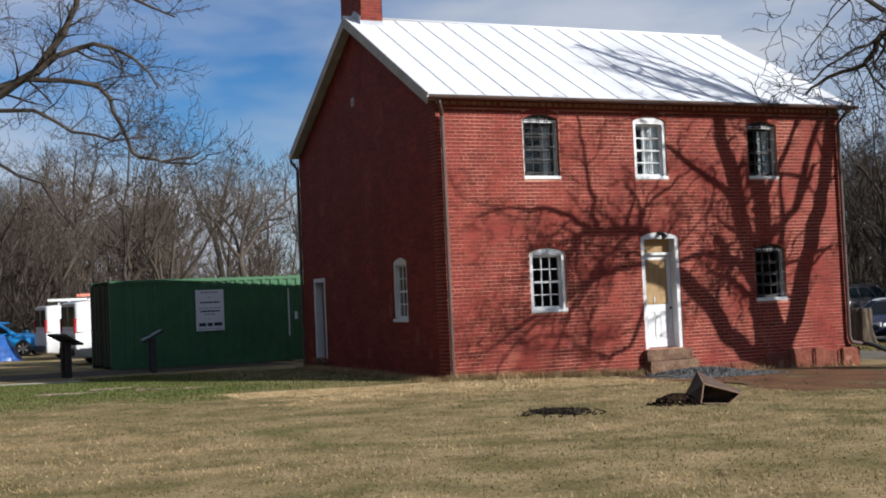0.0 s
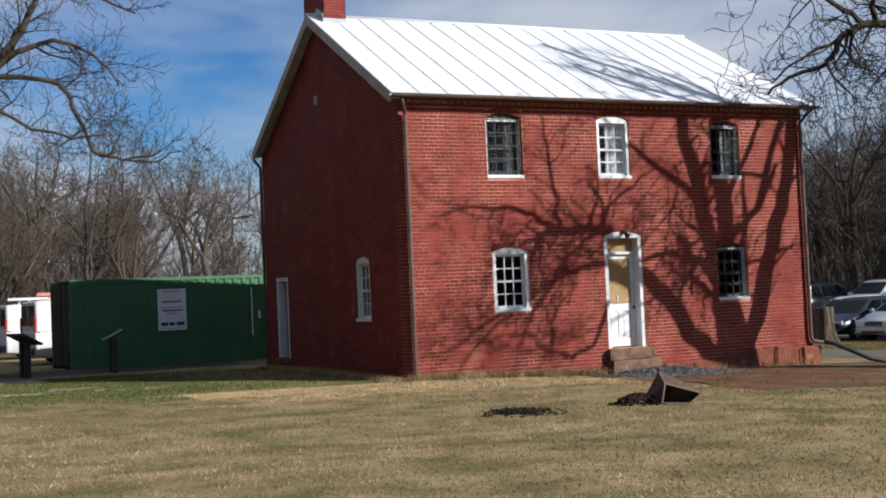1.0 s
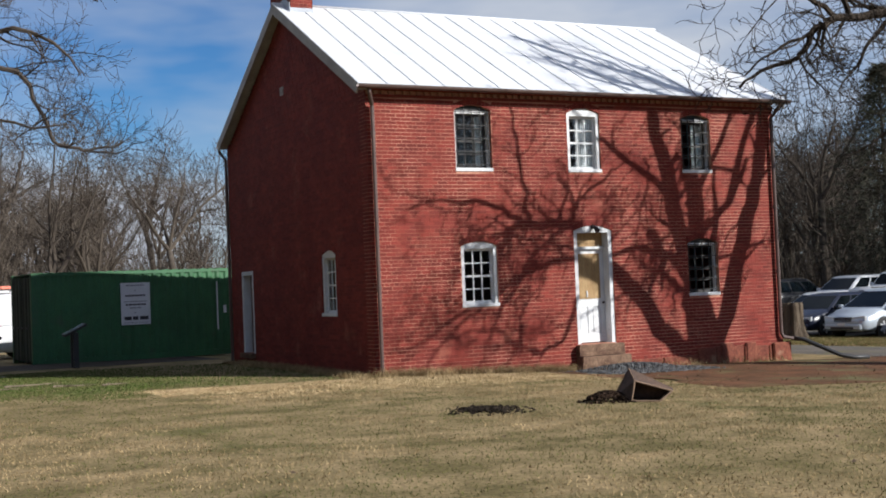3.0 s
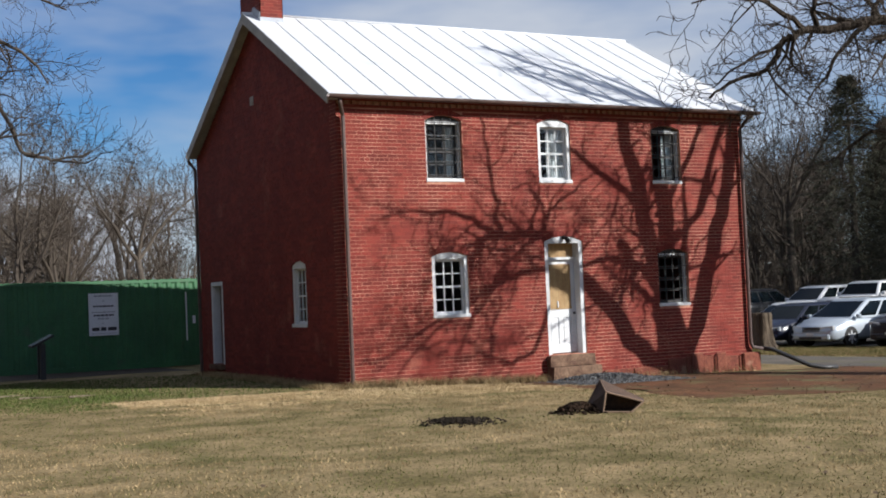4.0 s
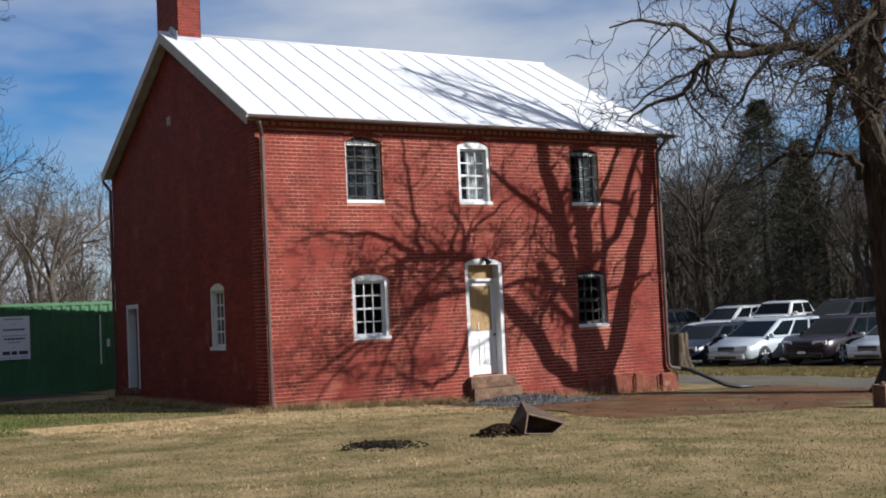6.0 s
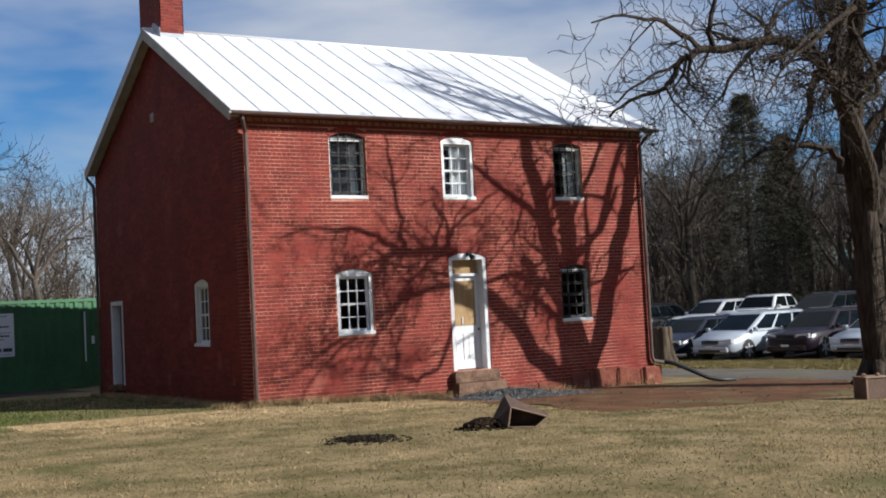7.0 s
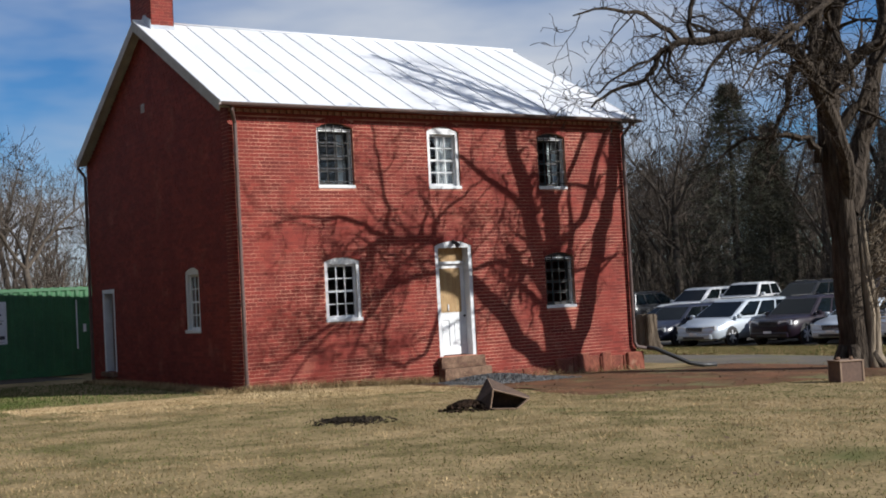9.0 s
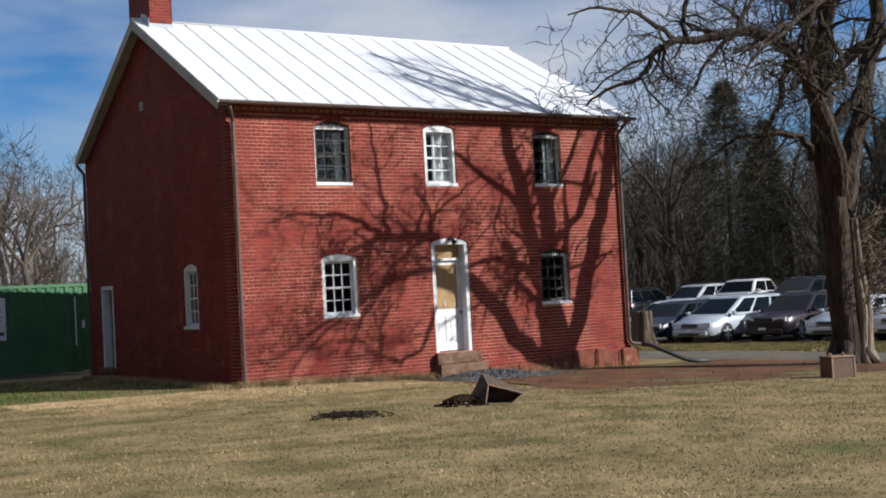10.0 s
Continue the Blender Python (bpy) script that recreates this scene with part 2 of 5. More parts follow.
# ---------------- mesh helpers ----------------
class Build:
    """Collects vertices and faces for one mesh."""

    def __init__(self):
        self.v, self.f = [], []

    def add(self, verts, faces):
        k = len(self.v)
        self.v += [tuple(p) for p in verts]
        self.f += [tuple(k + i for i in q) for q in faces]

    def box(self, x0, x1, y0, y1, z0, z1, m=None):
        c = [Vector((x, y, z)) for z in (z0, z1) for x, y in ((x0, y0), (x1, y0), (x1, y1), (x0, y1))]
        if m is not None:
            c = [m @ p for p in c]
        self.add(c, [(3, 2, 1, 0), (4, 5, 6, 7), (0, 1, 5, 4), (1, 2, 6, 5), (2, 3, 7, 6), (3, 0, 4, 7)])

    def prism(self, poly, lo, hi, axis, m=None):
        """A flat outline, given counter-clockwise, pulled from lo to hi along axis 0, 1 or 2; the outline holds the other two coordinates."""
        def at(p, h):
            q = [p[0], p[1]]
            q.insert(axis, h)
            return m @ Vector(q) if m is not None else Vector(q)
        n = len(poly)
        vs = [at(p, lo) for p in poly] + [at(p, hi) for p in poly]
        self.add(vs, [tuple(range(n))[::-1], tuple(range(n, 2 * n))] + [(i, (i + 1) % n, n + (i + 1) % n, n + i) for i in range(n)])

    def tube(self, pts, radii, n=6, cap=True):
        pts = [Vector(p) for p in pts]
        rings, side = [], None
        for i, p in enumerate(pts):
            d = (pts[min(i + 1, len(pts) - 1)] - pts[max(i - 1, 0)]).normalized()
            if side is None:
                side = d.cross(Vector((0.13, 0.27, 0.95))).normalized() if abs(d.z) < 0.95 else Vector((1, 0, 0))
            side = (side - d * side.dot(d)).normalized()
            up = d.cross(side)
            r = radii[i] if hasattr(radii, "__len__") else radii
            rings.append([p + (side * math.cos(a) + up * math.sin(a)) * r for a in (2 * math.pi * k / n for k in range(n))])
        fs = [(i * n + k, i * n + (k + 1) % n, (i + 1) * n + (k + 1) % n, (i + 1) * n + k) for i in range(len(pts) - 1) for k in range(n)]
        if cap:
            fs += [tuple(range(n))[::-1], tuple(range((len(pts) - 1) * n, len(pts) * n))]
        self.add([q for ring in rings for q in ring], fs)

    def loft(self, rings):
        """Closed rings of equal length, joined and capped."""
        n = len(rings[0])
        self.add([q for r in rings for q in r],
                 [(i * n + k, i * n + (k + 1) % n, (i + 1) * n + (k + 1) % n, (i + 1) * n + k) for i in range(len(rings) - 1) for k in range(n)]
                 + [tuple(range(n))[::-1], tuple(range((len(rings) - 1) * n, len(rings) * n))])

    def mesh(self, name, material, bevel=0.0, smooth=False, fix=True):
        me = bpy.data.meshes.new(name)
        me.from_pydata(self.v, [], self.f)
        if fix:
            bm = bmesh.new()
            bm.from_mesh(me)
            bmesh.ops.recalc_face_normals(bm, faces=bm.faces)
            if bevel:
                bmesh.ops.bevel(bm, geom=bm.edges[:], offset=bevel, segments=1, affect="EDGES", profile=0.5)
            bm.to_mesh(me)
            bm.free()
        me.materials.append(material)
        if smooth:
            me.polygons.foreach_set("use_smooth", [True] * len(me.polygons))
        me.update()
        return me


def part(name, b, material, parent, label="", bevel=0.0, smooth=False, fix=True, at=None):
    ob = new(name, b.mesh(name, material, bevel, smooth, fix))
    ob.parent = parent
    if at is not None:
        ob.matrix_basis = at
    if label:
        ob["label"] = label
    return ob


def thing(name, m, label, category, group="", kind=""):
    ob = new(name)
    ob.empty_display_size = 0.2
    ob.matrix_basis = m
    return tagged(ob, label, category, group, kind)


def solo(name, b, material, label, category, group="", kind="", bevel=0.0, smooth=False, fix=True, at=None):
    ob = new(name, b.mesh(name, material, bevel, smooth, fix))
    if at is not None:
        ob.matrix_basis = at
    return tagged(ob, label, category, group, kind)


def boxed(x0, x1, y0, y1, z0, z1):
    b = Build()
    b.box(x0, x1, y0, y1, z0, z1)
    return b


def tubed(pts, radii, n=8):
    b = Build()
    b.tube(pts, radii, n)
    return b


# ---------------- ground ----------------
def ground_z(x, y):
    z = float(np.interp(x, [-60, -12, 0, 2.2, 5, 10, 16, 22, 27, 32, 60, 120], [0.15, 0.0, -0.12, -0.2, -0.3, -0.43, -0.56, -0.74, -0.74, -0.2, 0.0, 0.5]))
    back = float(np.interp(y, [-30, -16, -4, 4, 14, 40, 120], [0.08, 0.06, 0.02, 0.0, -0.06, -0.2, 0.4]))
    return z + back + 0.025 * noise.noise(Vector((x * 0.35, y * 0.35, 0.3)))


def axis_lines(fine_lo, fine_hi, step, far):
    a = list(np.arange(fine_lo, fine_hi + 1e-6, step))
    lo, hi, s = [], [], step
    p, q = fine_lo, fine_hi
    while p > -far:
        s *= 1.35
        p, q = p - s, q + s
        lo.insert(0, p)
        hi.append(q)
    return lo + a + hi


def draped(x0, x1, y0, y1, nx, ny, lift, edge):
    """A sheet that lies on the ground; edge(u, v) moves its rim a little."""
    b = Build()
    for j in range(ny + 1):
        for i in range(nx + 1):
            x, y = edge(i / nx, j / ny)
            x, y = x0 + (x1 - x0) * x, y0 + (y1 - y0) * y
            rim = i in (0, nx) or j in (0, ny)
            b.v.append((x, y, ground_z(x, y) + (lift if not rim else -0.02)))
    b.f = [(j * (nx + 1) + i, j * (nx + 1) + i + 1, (j + 1) * (nx + 1) + i + 1, (j + 1) * (nx + 1) + i) for j in range(ny) for i in range(nx)]
    return b


gx, gy = axis_lines(-22, 34, 0.5, 900), axis_lines(-26, 26, 0.5, 900)
b = Build()
b.v = [(x, y, ground_z(x, y)) for y in gy for x in gx]
b.f = [(j * len(gx) + i, j * len(gx) + i + 1, (j + 1) * len(gx) + i + 1, (j + 1) * len(gx) + i) for j in range(len(gy) - 1) for i in range(len(gx) - 1)]
solo("ground", b, GROUND, "patchy winter lawn of straw and dull green", "ground", kind="structure", smooth=True, fix=False)

# ---------------- the brick house ----------------
W, D, T = 10.1, 9.4, 0.35
EAVE, RIDGE, RIDGE_Y, OVER = 5.52, 8.13, 4.62, 0.24
SLOPE = (RIDGE - EAVE) / (RIDGE_Y + OVER)
COURSE, BRICK_L = 0.0735, 0.205


def roof_z(y):
    return RIDGE - SLOPE * abs(y - RIDGE_Y)


house = thing("house", pose(0, 0, 0), "two-storey red painted brick house with a white tin roof", "house")
# opening: lower edge, upper edge along the wall, sill, spring and crown of the arch
FRONT = [(1.92, 2.75, 3.87, 5.10, 5.21), (4.56, 5.37, 3.86, 5.10, 5.21), (7.51, 8.30, 3.86, 5.05, 5.15),
         (1.95, 2.77, 1.14, 2.36, 2.45), (4.61, 5.56, 0.25, 2.62, 2.73), (7.54, 8.37, 1.15, 2.31, 2.41)]
LEFT = [(1.90, 2.74, 1.05, 2.33, 2.43), (7.55, 8.50, 0.12, 2.16, 2.161)]


def arc_points(u0, u1, zs, zc, n=10, lift=0.0):
    """Along a flat arch from u1 to u0."""
    half, rise = (u1 - u0) / 2, max(zc - zs, 0.001)
    r = (half * half + rise * rise) / (2 * rise)
    c, z0 = (u0 + u1) / 2, zc - r
    top = math.asin(half / r)
    return [(c + (r + lift) * math.sin(top - 2 * top * i / n), z0 + (r + lift) * math.cos(top - 2 * top * i / n)) for i in range(n + 1)]


def wall_body(b, u0, u1, z0, z1, holes, axis, lo, hi):
    """A wall with arched holes; axis 1: it runs along x, axis 0: along y."""
    us = sorted({u0, u1, *[h[0] for h in holes], *[h[1] for h in holes]})
    zs = sorted({z0, z1, *[h[2] for h in holes], *[h[4] for h in holes]})
    for a, c in zip(us, us[1:]):
        for p, q in zip(zs, zs[1:]):
            if any(h[0] < (a + c) / 2 < h[1] and h[2] < (p + q) / 2 < h[4] for h in holes):
                continue
            if axis == 1:
                b.box(a, c, lo, hi, p, q)
            else:
                b.box(lo, hi, a, c, p, q)
    for a, c, _, s, k in holes:
        if k - s > 0.01:
            arc = arc_points(a, c, s, k)
            for (ua, za), (ub, zb) in zip(arc, arc[1:]):
                if k - min(za, zb) > 0.003:
                    b.prism([(ub, zb), (ua, za), (ua, k + 0.0), (ub, k + 0.0)], lo, hi, axis)


def laid(u0, u1, z0, z1, holes, top=None, seed=1):
    """The bricks of a wall in running bond, cut at the holes, as (u0, u1, z0, z1)."""
    rng = random.Random(seed)
    out = []
    rows = int((z1 - z0) / COURSE)
    for j in range(rows):
        za = z0 + j * COURSE + 0.006
        zb = za + COURSE - 0.013
        lo, hi = u0, u1
        if top is not None:
            lo, hi = top(zb)
            if hi - lo < 0.2:
                continue
        cuts = []
        for a, c, s, sp, k in holes:
            if zb > s and za < sp:
                cuts.append((a, c))
            elif za >= sp - 0.02 and za < k + 0.01:
                cuts.append((a, c))
        header = j % 6 == 5
        step = 0.105 if header else BRICK_L + 0.009
        u = lo - (step / 2 if j % 2 else 0)
        while u < hi:
            p, q = max(u, lo), min(u + step - 0.009, hi)
            u += step
            spans = [(p, q)]
            for a, c in cuts:
                spans = [t for s0, s1 in spans for t in ((s0, min(s1, a - 0.004)), (max(s0, c + 0.004), s1))]
            for p, q in spans:
                if q - p > 0.03:
                    out.append((p + rng.uniform(-0.002, 0.002), q, za + rng.uniform(-0.0015, 0.0015), zb))
    return out


def brick_box(b, p, q, za, zb, axis, face, back):
    """A brick without its hidden back."""
    if axis == 1:
        c = [(p, face, za), (q, face, za), (q, face, zb), (p, face, zb), (p, back, za), (q, back, za), (q, back, zb), (p, back, zb)]
    else:
        c = [(face, q, za), (face, p, za), (face, p, zb), (face, q, zb), (back, q, za), (back, p, za), (back, p, zb), (back, q, zb)]
    b.add(c, [(0, 1, 2, 3), (1, 0, 4, 5), (2, 1, 5, 6), (3, 2, 6, 7), (0, 3, 7, 4)])


def arch_bricks(b, hole, axis, face, back):
    a, c, _, s, k = hole
    if k - s < 0.02:
        return
    n = int((c - a) / 0.074)
    inner, outer = arc_points(a - 0.01, c + 0.01, s, k, n), arc_points(a - 0.01, c + 0.01, s, k, n, 0.115)
    for i in range(n):
        q = [inner[i], inner[i + 1], outer[i + 1], outer[i]]
        mid = (sum(p[0] for p in q) / 4, sum(p[1] for p in q) / 4)
        q = [(mid[0] + (p[0] - mid[0]) * 0.9, mid[1] + (p[1] - mid[1]) * 0.96) for p in q]
        b.prism(q, min(face, back), max(face, back), axis)


front_build = Build()
wall_body(front_build, 0.008, W, -0.8, 5.46, FRONT, 1, 0.0035, T)
wall_front = part("front_wall", front_build, MORTAR, house, "sunlit brick wall in worn red paint")
left_build = Build()
wall_body(left_build, T, D - T, -0.8, 5.46, LEFT, 0, 0.007, T)
left_build.prism([(T, 5.46), (D - T, 5.46), (RIDGE_Y, RIDGE - 0.16)], 0.007, T, 0)
left_build.box(0.007, T, 0.008, T, 5.46, roof_z(0.2) - 0.16)
wall_left = part("gable_wall", left_build, BRICK, house, "shaded gable wall of dark red brick")
part("rear_wall", boxed(0.007, W, D - T, D, -0.8, 5.5), BRICK, house)
right_build = Build()
right_build.box(W - T, W, T, D - T, -0.8, 5.46)
right_build.prism([(T, 5.46), (D - T, 5.46), (RIDGE_Y, RIDGE - 0.16)], W - T, W, 0)
part("gable_wall", right_build, BRICK, house)
# unseen floor and partition, added as dark backing behind the panes
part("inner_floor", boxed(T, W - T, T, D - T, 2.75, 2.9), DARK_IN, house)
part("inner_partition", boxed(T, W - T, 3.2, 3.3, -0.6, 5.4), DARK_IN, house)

# windows: local x along the wall, y inwards
M_FRONT = [pose(h[0], 0, 0) for h in FRONT]
M_LEFT = [pose(0, h[1], 0, 0, 0, -90) for h in LEFT]


def window(m, hole, barred, label, curtain=0.0):
    w, z0, zs, zc = hole[1] - hole[0], hole[2], hole[3], hole[4]
    v0 = 0.085 if barred else 0.03
    j = 0.055 if barred else 0.075
    b = Build()
    b.box(0.003, j, v0, v0 + 0.13, z0 + 0.05, zs)
    b.box(w - j, w - 0.003, v0, v0 + 0.13, z0 + 0.05, zs)
    head = zs - 0.055
    b.box(j, w - j, v0 + 0.002, v0 + 0.13, head, zs)
    arc, arch = arc_points(0.004, w - 0.004, zs, zc - 0.004, 8), Build()
    arch.prism(arc, v0 - 0.004, v0 + 0.12, 1)
    win = part("window", b, WHITE, house, label, at=m)
    part("arch_board", arch, IRON if barred else WHITE, win)
    part("window_sill", boxed(-0.012, w + 0.012, v0 - (0.05 if not barred else 0.10), v0 + 0.14, z0 - 0.005, z0 + 0.065), WHITE, win, bevel=0.006)
    # sash: two lights of three by two panes
    lo, hi = z0 + 0.065, head
    a, c = j, w - j
    st, v = 0.042, v0 + 0.075
    s = Build()
    mid = (lo + hi) / 2
    s.box(a, a + st, v, v + 0.04, lo, hi)
    s.box(c - st, c, v, v + 0.04, lo, hi)
    for z, h in ((lo, 0.055), (mid - 0.02, 0.042), (hi - 0.045, 0.045)):
        s.box(a + st, c - st, v + 0.001, v + 0.039, z, z + h)
    cols = [a + st + (c - a - 2 * st) * k / 3 for k in range(4)]
    rows = [lo + 0.055, (lo + 0.055 + mid - 0.02) / 2, mid, (mid + 0.022 + hi - 0.045) / 2, hi - 0.045]
    for x in cols[1:3]:
        s.box(x - 0.012, x + 0.012, v + 0.004, v + 0.036, lo + 0.055, hi - 0.045)
    for z in (rows[1], rows[3]):
        s.box(a + st, c - st, v + 0.006, v + 0.034, z - 0.012, z + 0.012)
    part("sash", s, WHITE if not barred else IRON, win)
    g = boxed(cols[0], cols[1] - 0.004, v + 0.018, v + 0.022, rows[0], rows[1] - 0.004)
    pane = part("pane", g, GLASS, win)
    pane.visible_shadow = False
    for r in range(4):
        for k in range(3):
            if r or k:
                p2 = new("pane", pane.data)
                p2.parent, p2.visible_shadow = win, False
                p2.matrix_basis = pose((cols[1] - cols[0]) * k, 0, rows[r] - rows[0] + (0.022 if r == 2 else 0) * 0)
    if curtain:
        n = 26
        cb = Build()
        x0, x1 = (a + (c - a) * (1 - curtain), c)
        pts = [(x0 + (x1 - x0) * i / n, v + 0.12 + 0.018 * math.sin(i * 1.9)) for i in range(n + 1)]
        for (xa, ya), (xb, yb) in zip(pts, pts[1:]):
            cb.add([(xa, ya, lo), (xb, yb, lo), (xb, yb, hi), (xa, ya, hi), (xa, ya + 0.006, lo), (xb, yb + 0.006, lo), (xb, yb + 0.006, hi), (xa, ya + 0.006, hi)],
                   [(0, 1, 2, 3), (5, 4, 7, 6), (3, 2, 6, 7), (0, 4, 5, 1)])
        part("curtain", cb, CURTAIN, win, "faded white curtain", fix=False)
    if barred:
        g0, g1 = z0 + 0.075, zc - 0.03
        for k in range(5):
            x = 0.05 + (w - 0.1) * k / 4
            part("window_bar", tubed([(x, 0.045, g0), (x, 0.045, g1 - (0.05 if k in (0, 4) else 0))], 0.011, 6), IRON, win, "black iron bar")
        for k in range(5):
            z = g0 + 0.06 + (g1 - g0 - 0.17) * k / 4
            part("window_bar", boxed(0.01, w - 0.01, 0.028, 0.036, z - 0.009, z + 0.009), IRON, win, "flat black iron bar")
    return win


window(M_FRONT[0], FRONT[0], True, "upper window behind an iron grille, white frame", 0.3)
window(M_FRONT[1], FRONT[1], False, "upper white sash window with twelve panes", 0.62)
window(M_FRONT[2], FRONT[2], True, "upper window behind iron bars in tree shade", 0.4)
window(M_FRONT[3], FRONT[3], False, "ground-floor white sash window with twelve panes")
window(M_FRONT[5], FRONT[5], True, "ground-floor window behind an iron grille")
window(M_LEFT[0], LEFT[0], False, "white sash window in the shaded gable wall")

# front door, boarded
h = FRONT[4]
w = h[1] - h[0]
b = Build()
b.box(0.003, 0.09, 0.02, 0.33, h[2], h[3])
b.box(w - 0.09, w - 0.003, 0.02, 0.33, h[2], h[3])
arc = arc_points(0.004, w - 0.004, h[3], h[4] - 0.004, 8)
for (ua, za), (ub, zb) in zip(arc, arc[1:]):
    b.prism([(ub, h[3]), (ua, h[3]), (ua, max(za, h[3] + 0.001)), (ub, max(zb, h[3] + 0.001))], 0.016, 0.3, 1)
b.box(0.09, w - 0.09, 0.02, 0.3, h[3] - 0.035, h[3])
door = part("front_door", b, WHITE, house, "white panelled front door boarded with plywood", at=M_FRONT[4])
lx0, lx1, lv = 0.095, w - 0.095, 0.235
TR = 2.235
part("transom_bar", boxed(lx0, lx1, 0.17, 0.30, TR, TR + 0.06), WHITE, door, bevel=0.006)
part("transom_board", boxed(lx0, lx1, 0.25, 0.27, TR + 0.06, h[3] - 0.035), PLY, door, "orange-brown plywood over the transom light")
leaf = Build()
leaf.box(lx0, lx0 + 0.11, lv, lv + 0.045, h[2] + 0.02, TR)
leaf.box(lx1 - 0.11, lx1, lv, lv + 0.045, h[2] + 0.02, TR)
for z0, z1 in ((h[2] + 0.02, h[2] + 0.20), (1.02, 1.20), (TR - 0.10, TR)):
    leaf.box(lx0 + 0.11, lx1 - 0.11, lv + 0.001, lv + 0.044, z0, z1)
leaf.box((lx0 + lx1) / 2 - 0.05, (lx0 + lx1) / 2 + 0.05, lv + 0.001, lv + 0.044, h[2] + 0.20, 1.02)
leaf_ob = part("door_leaf", leaf, WHITE, door)
for x0, x1 in ((lx0 + 0.11, (lx0 + lx1) / 2 - 0.05), ((lx0 + lx1) / 2 + 0.05, lx1 - 0.11)):
    pb = boxed(x0, x1, lv + 0.018, lv + 0.035, h[2] + 0.20, 1.02)
    pb.box(x0 + 0.035, x1 - 0.035, lv + 0.008, lv + 0.018, h[2] + 0.24, 0.98)
    part("door_panel", pb, WHITE, door)
part("plywood_board", boxed(lx0 + 0.10, lx1 - 0.10, lv - 0.008, lv + 0.004, 1.19, TR - 0.09), PLY, door, "tan plywood sheet in place of the door glass")
part("door_latch", boxed(lx0 + 0.30, lx0 + 0.325, lv - 0.03, lv - 0.008, 1.22, 1.36), WHITE, door, "small white latch", bevel=0.004)
kn = Build()
kn.tube([(lx1 - 0.055, lv, 1.10), (lx1 - 0.055, lv - 0.045, 1.10), (lx1 - 0.055, lv - 0.07, 1.10)], [0.012, 0.028, 0.018], 10)
part("door_knob", kn, IRON, door, "dark metal knob")
lampb = Build()
lampb.box(w / 2 - 0.03, w / 2 + 0.03, -0.05, 0.02, 2.66, 2.74)
lampb.tube([(w / 2, -0.05, 2.70), (w / 2 + 0.01, -0.11, 2.67), (w / 2 + 0.03, -0.15, 2.60)], [0.02, 0.045, 0.06], 10)
part("door_lamp", lampb, IRON, house, "small black lamp over the door", at=M_FRONT[4])

# side door in the gable wall
h = LEFT[1]
w = h[1] - h[0]
b = Build()
b.box(0.003, 0.10, 0.0, 0.3, h[2], h[3] - 0.003)
b.box(w - 0.10, w - 0.003, 0.0, 0.3, h[2], h[3] - 0.003)
b.box(0.10, w - 0.10, 0.002, 0.3, h[3] - 0.10, h[3] - 0.003)
sdoor = part("side_door", b, WHITE, house, "side door in a white frame, shaded", at=M_LEFT[1])
sl = boxed(0.10, w - 0.10, 0.20, 0.245, h[2] + 0.02, h[3] - 0.10)
for z0, z1 in ((0.3, 1.0), (1.15, 1.95)):
    for x0, x1 in ((0.17, w / 2 - 0.04), (w / 2 + 0.04, w - 0.17)):
        sl.box(x0, x1, 0.19, 0.20, z0, z1)
part("door_leaf", sl, BOX, sdoor, "weathered brown panelled leaf")
part("door_sill", boxed(0.0, w, -0.12, 0.3, h[2] - 0.12, h[2] - 0.002), STEP, sdoor, bevel=0.008)
vb = boxed(-0.002, 0.006, 4.76, 5.0, 6.10, 6.30)
for k in range(4):
    vb.box(-0.012, -0.002, 4.77, 4.99, 6.11 + k * 0.047, 6.14 + k * 0.047)
part("gable_vent", vb, GREY_TRIM, house, "small grey louvred vent")

# cornice under the front eave
cb = Build()
cb.box(0.0, W, -0.055, 0.0, 5.435, 5.50)
cb.box(0.0, W, -0.028, 0.0, 5.305, 5.36)
part("cornice", cb, BRICK, house)
first_dentil = None
for k in range(int(W / 0.155)):
    if first_dentil is None:
        first_dentil = part("dentil", boxed(0.02, 0.095, -0.05, -0.001, 5.363, 5.432), mat("pale_dentil_brick", (0.42, 0.23, 0.16), (0.34, 0.16, 0.11), 3.0, 0.8), house, "pale brick dentil under the eave")
    else:
        d2 = new("dentil", first_dentil.data)
        d2.parent = house
        d2.matrix_basis = pose(0.155 * k, 0, 0)

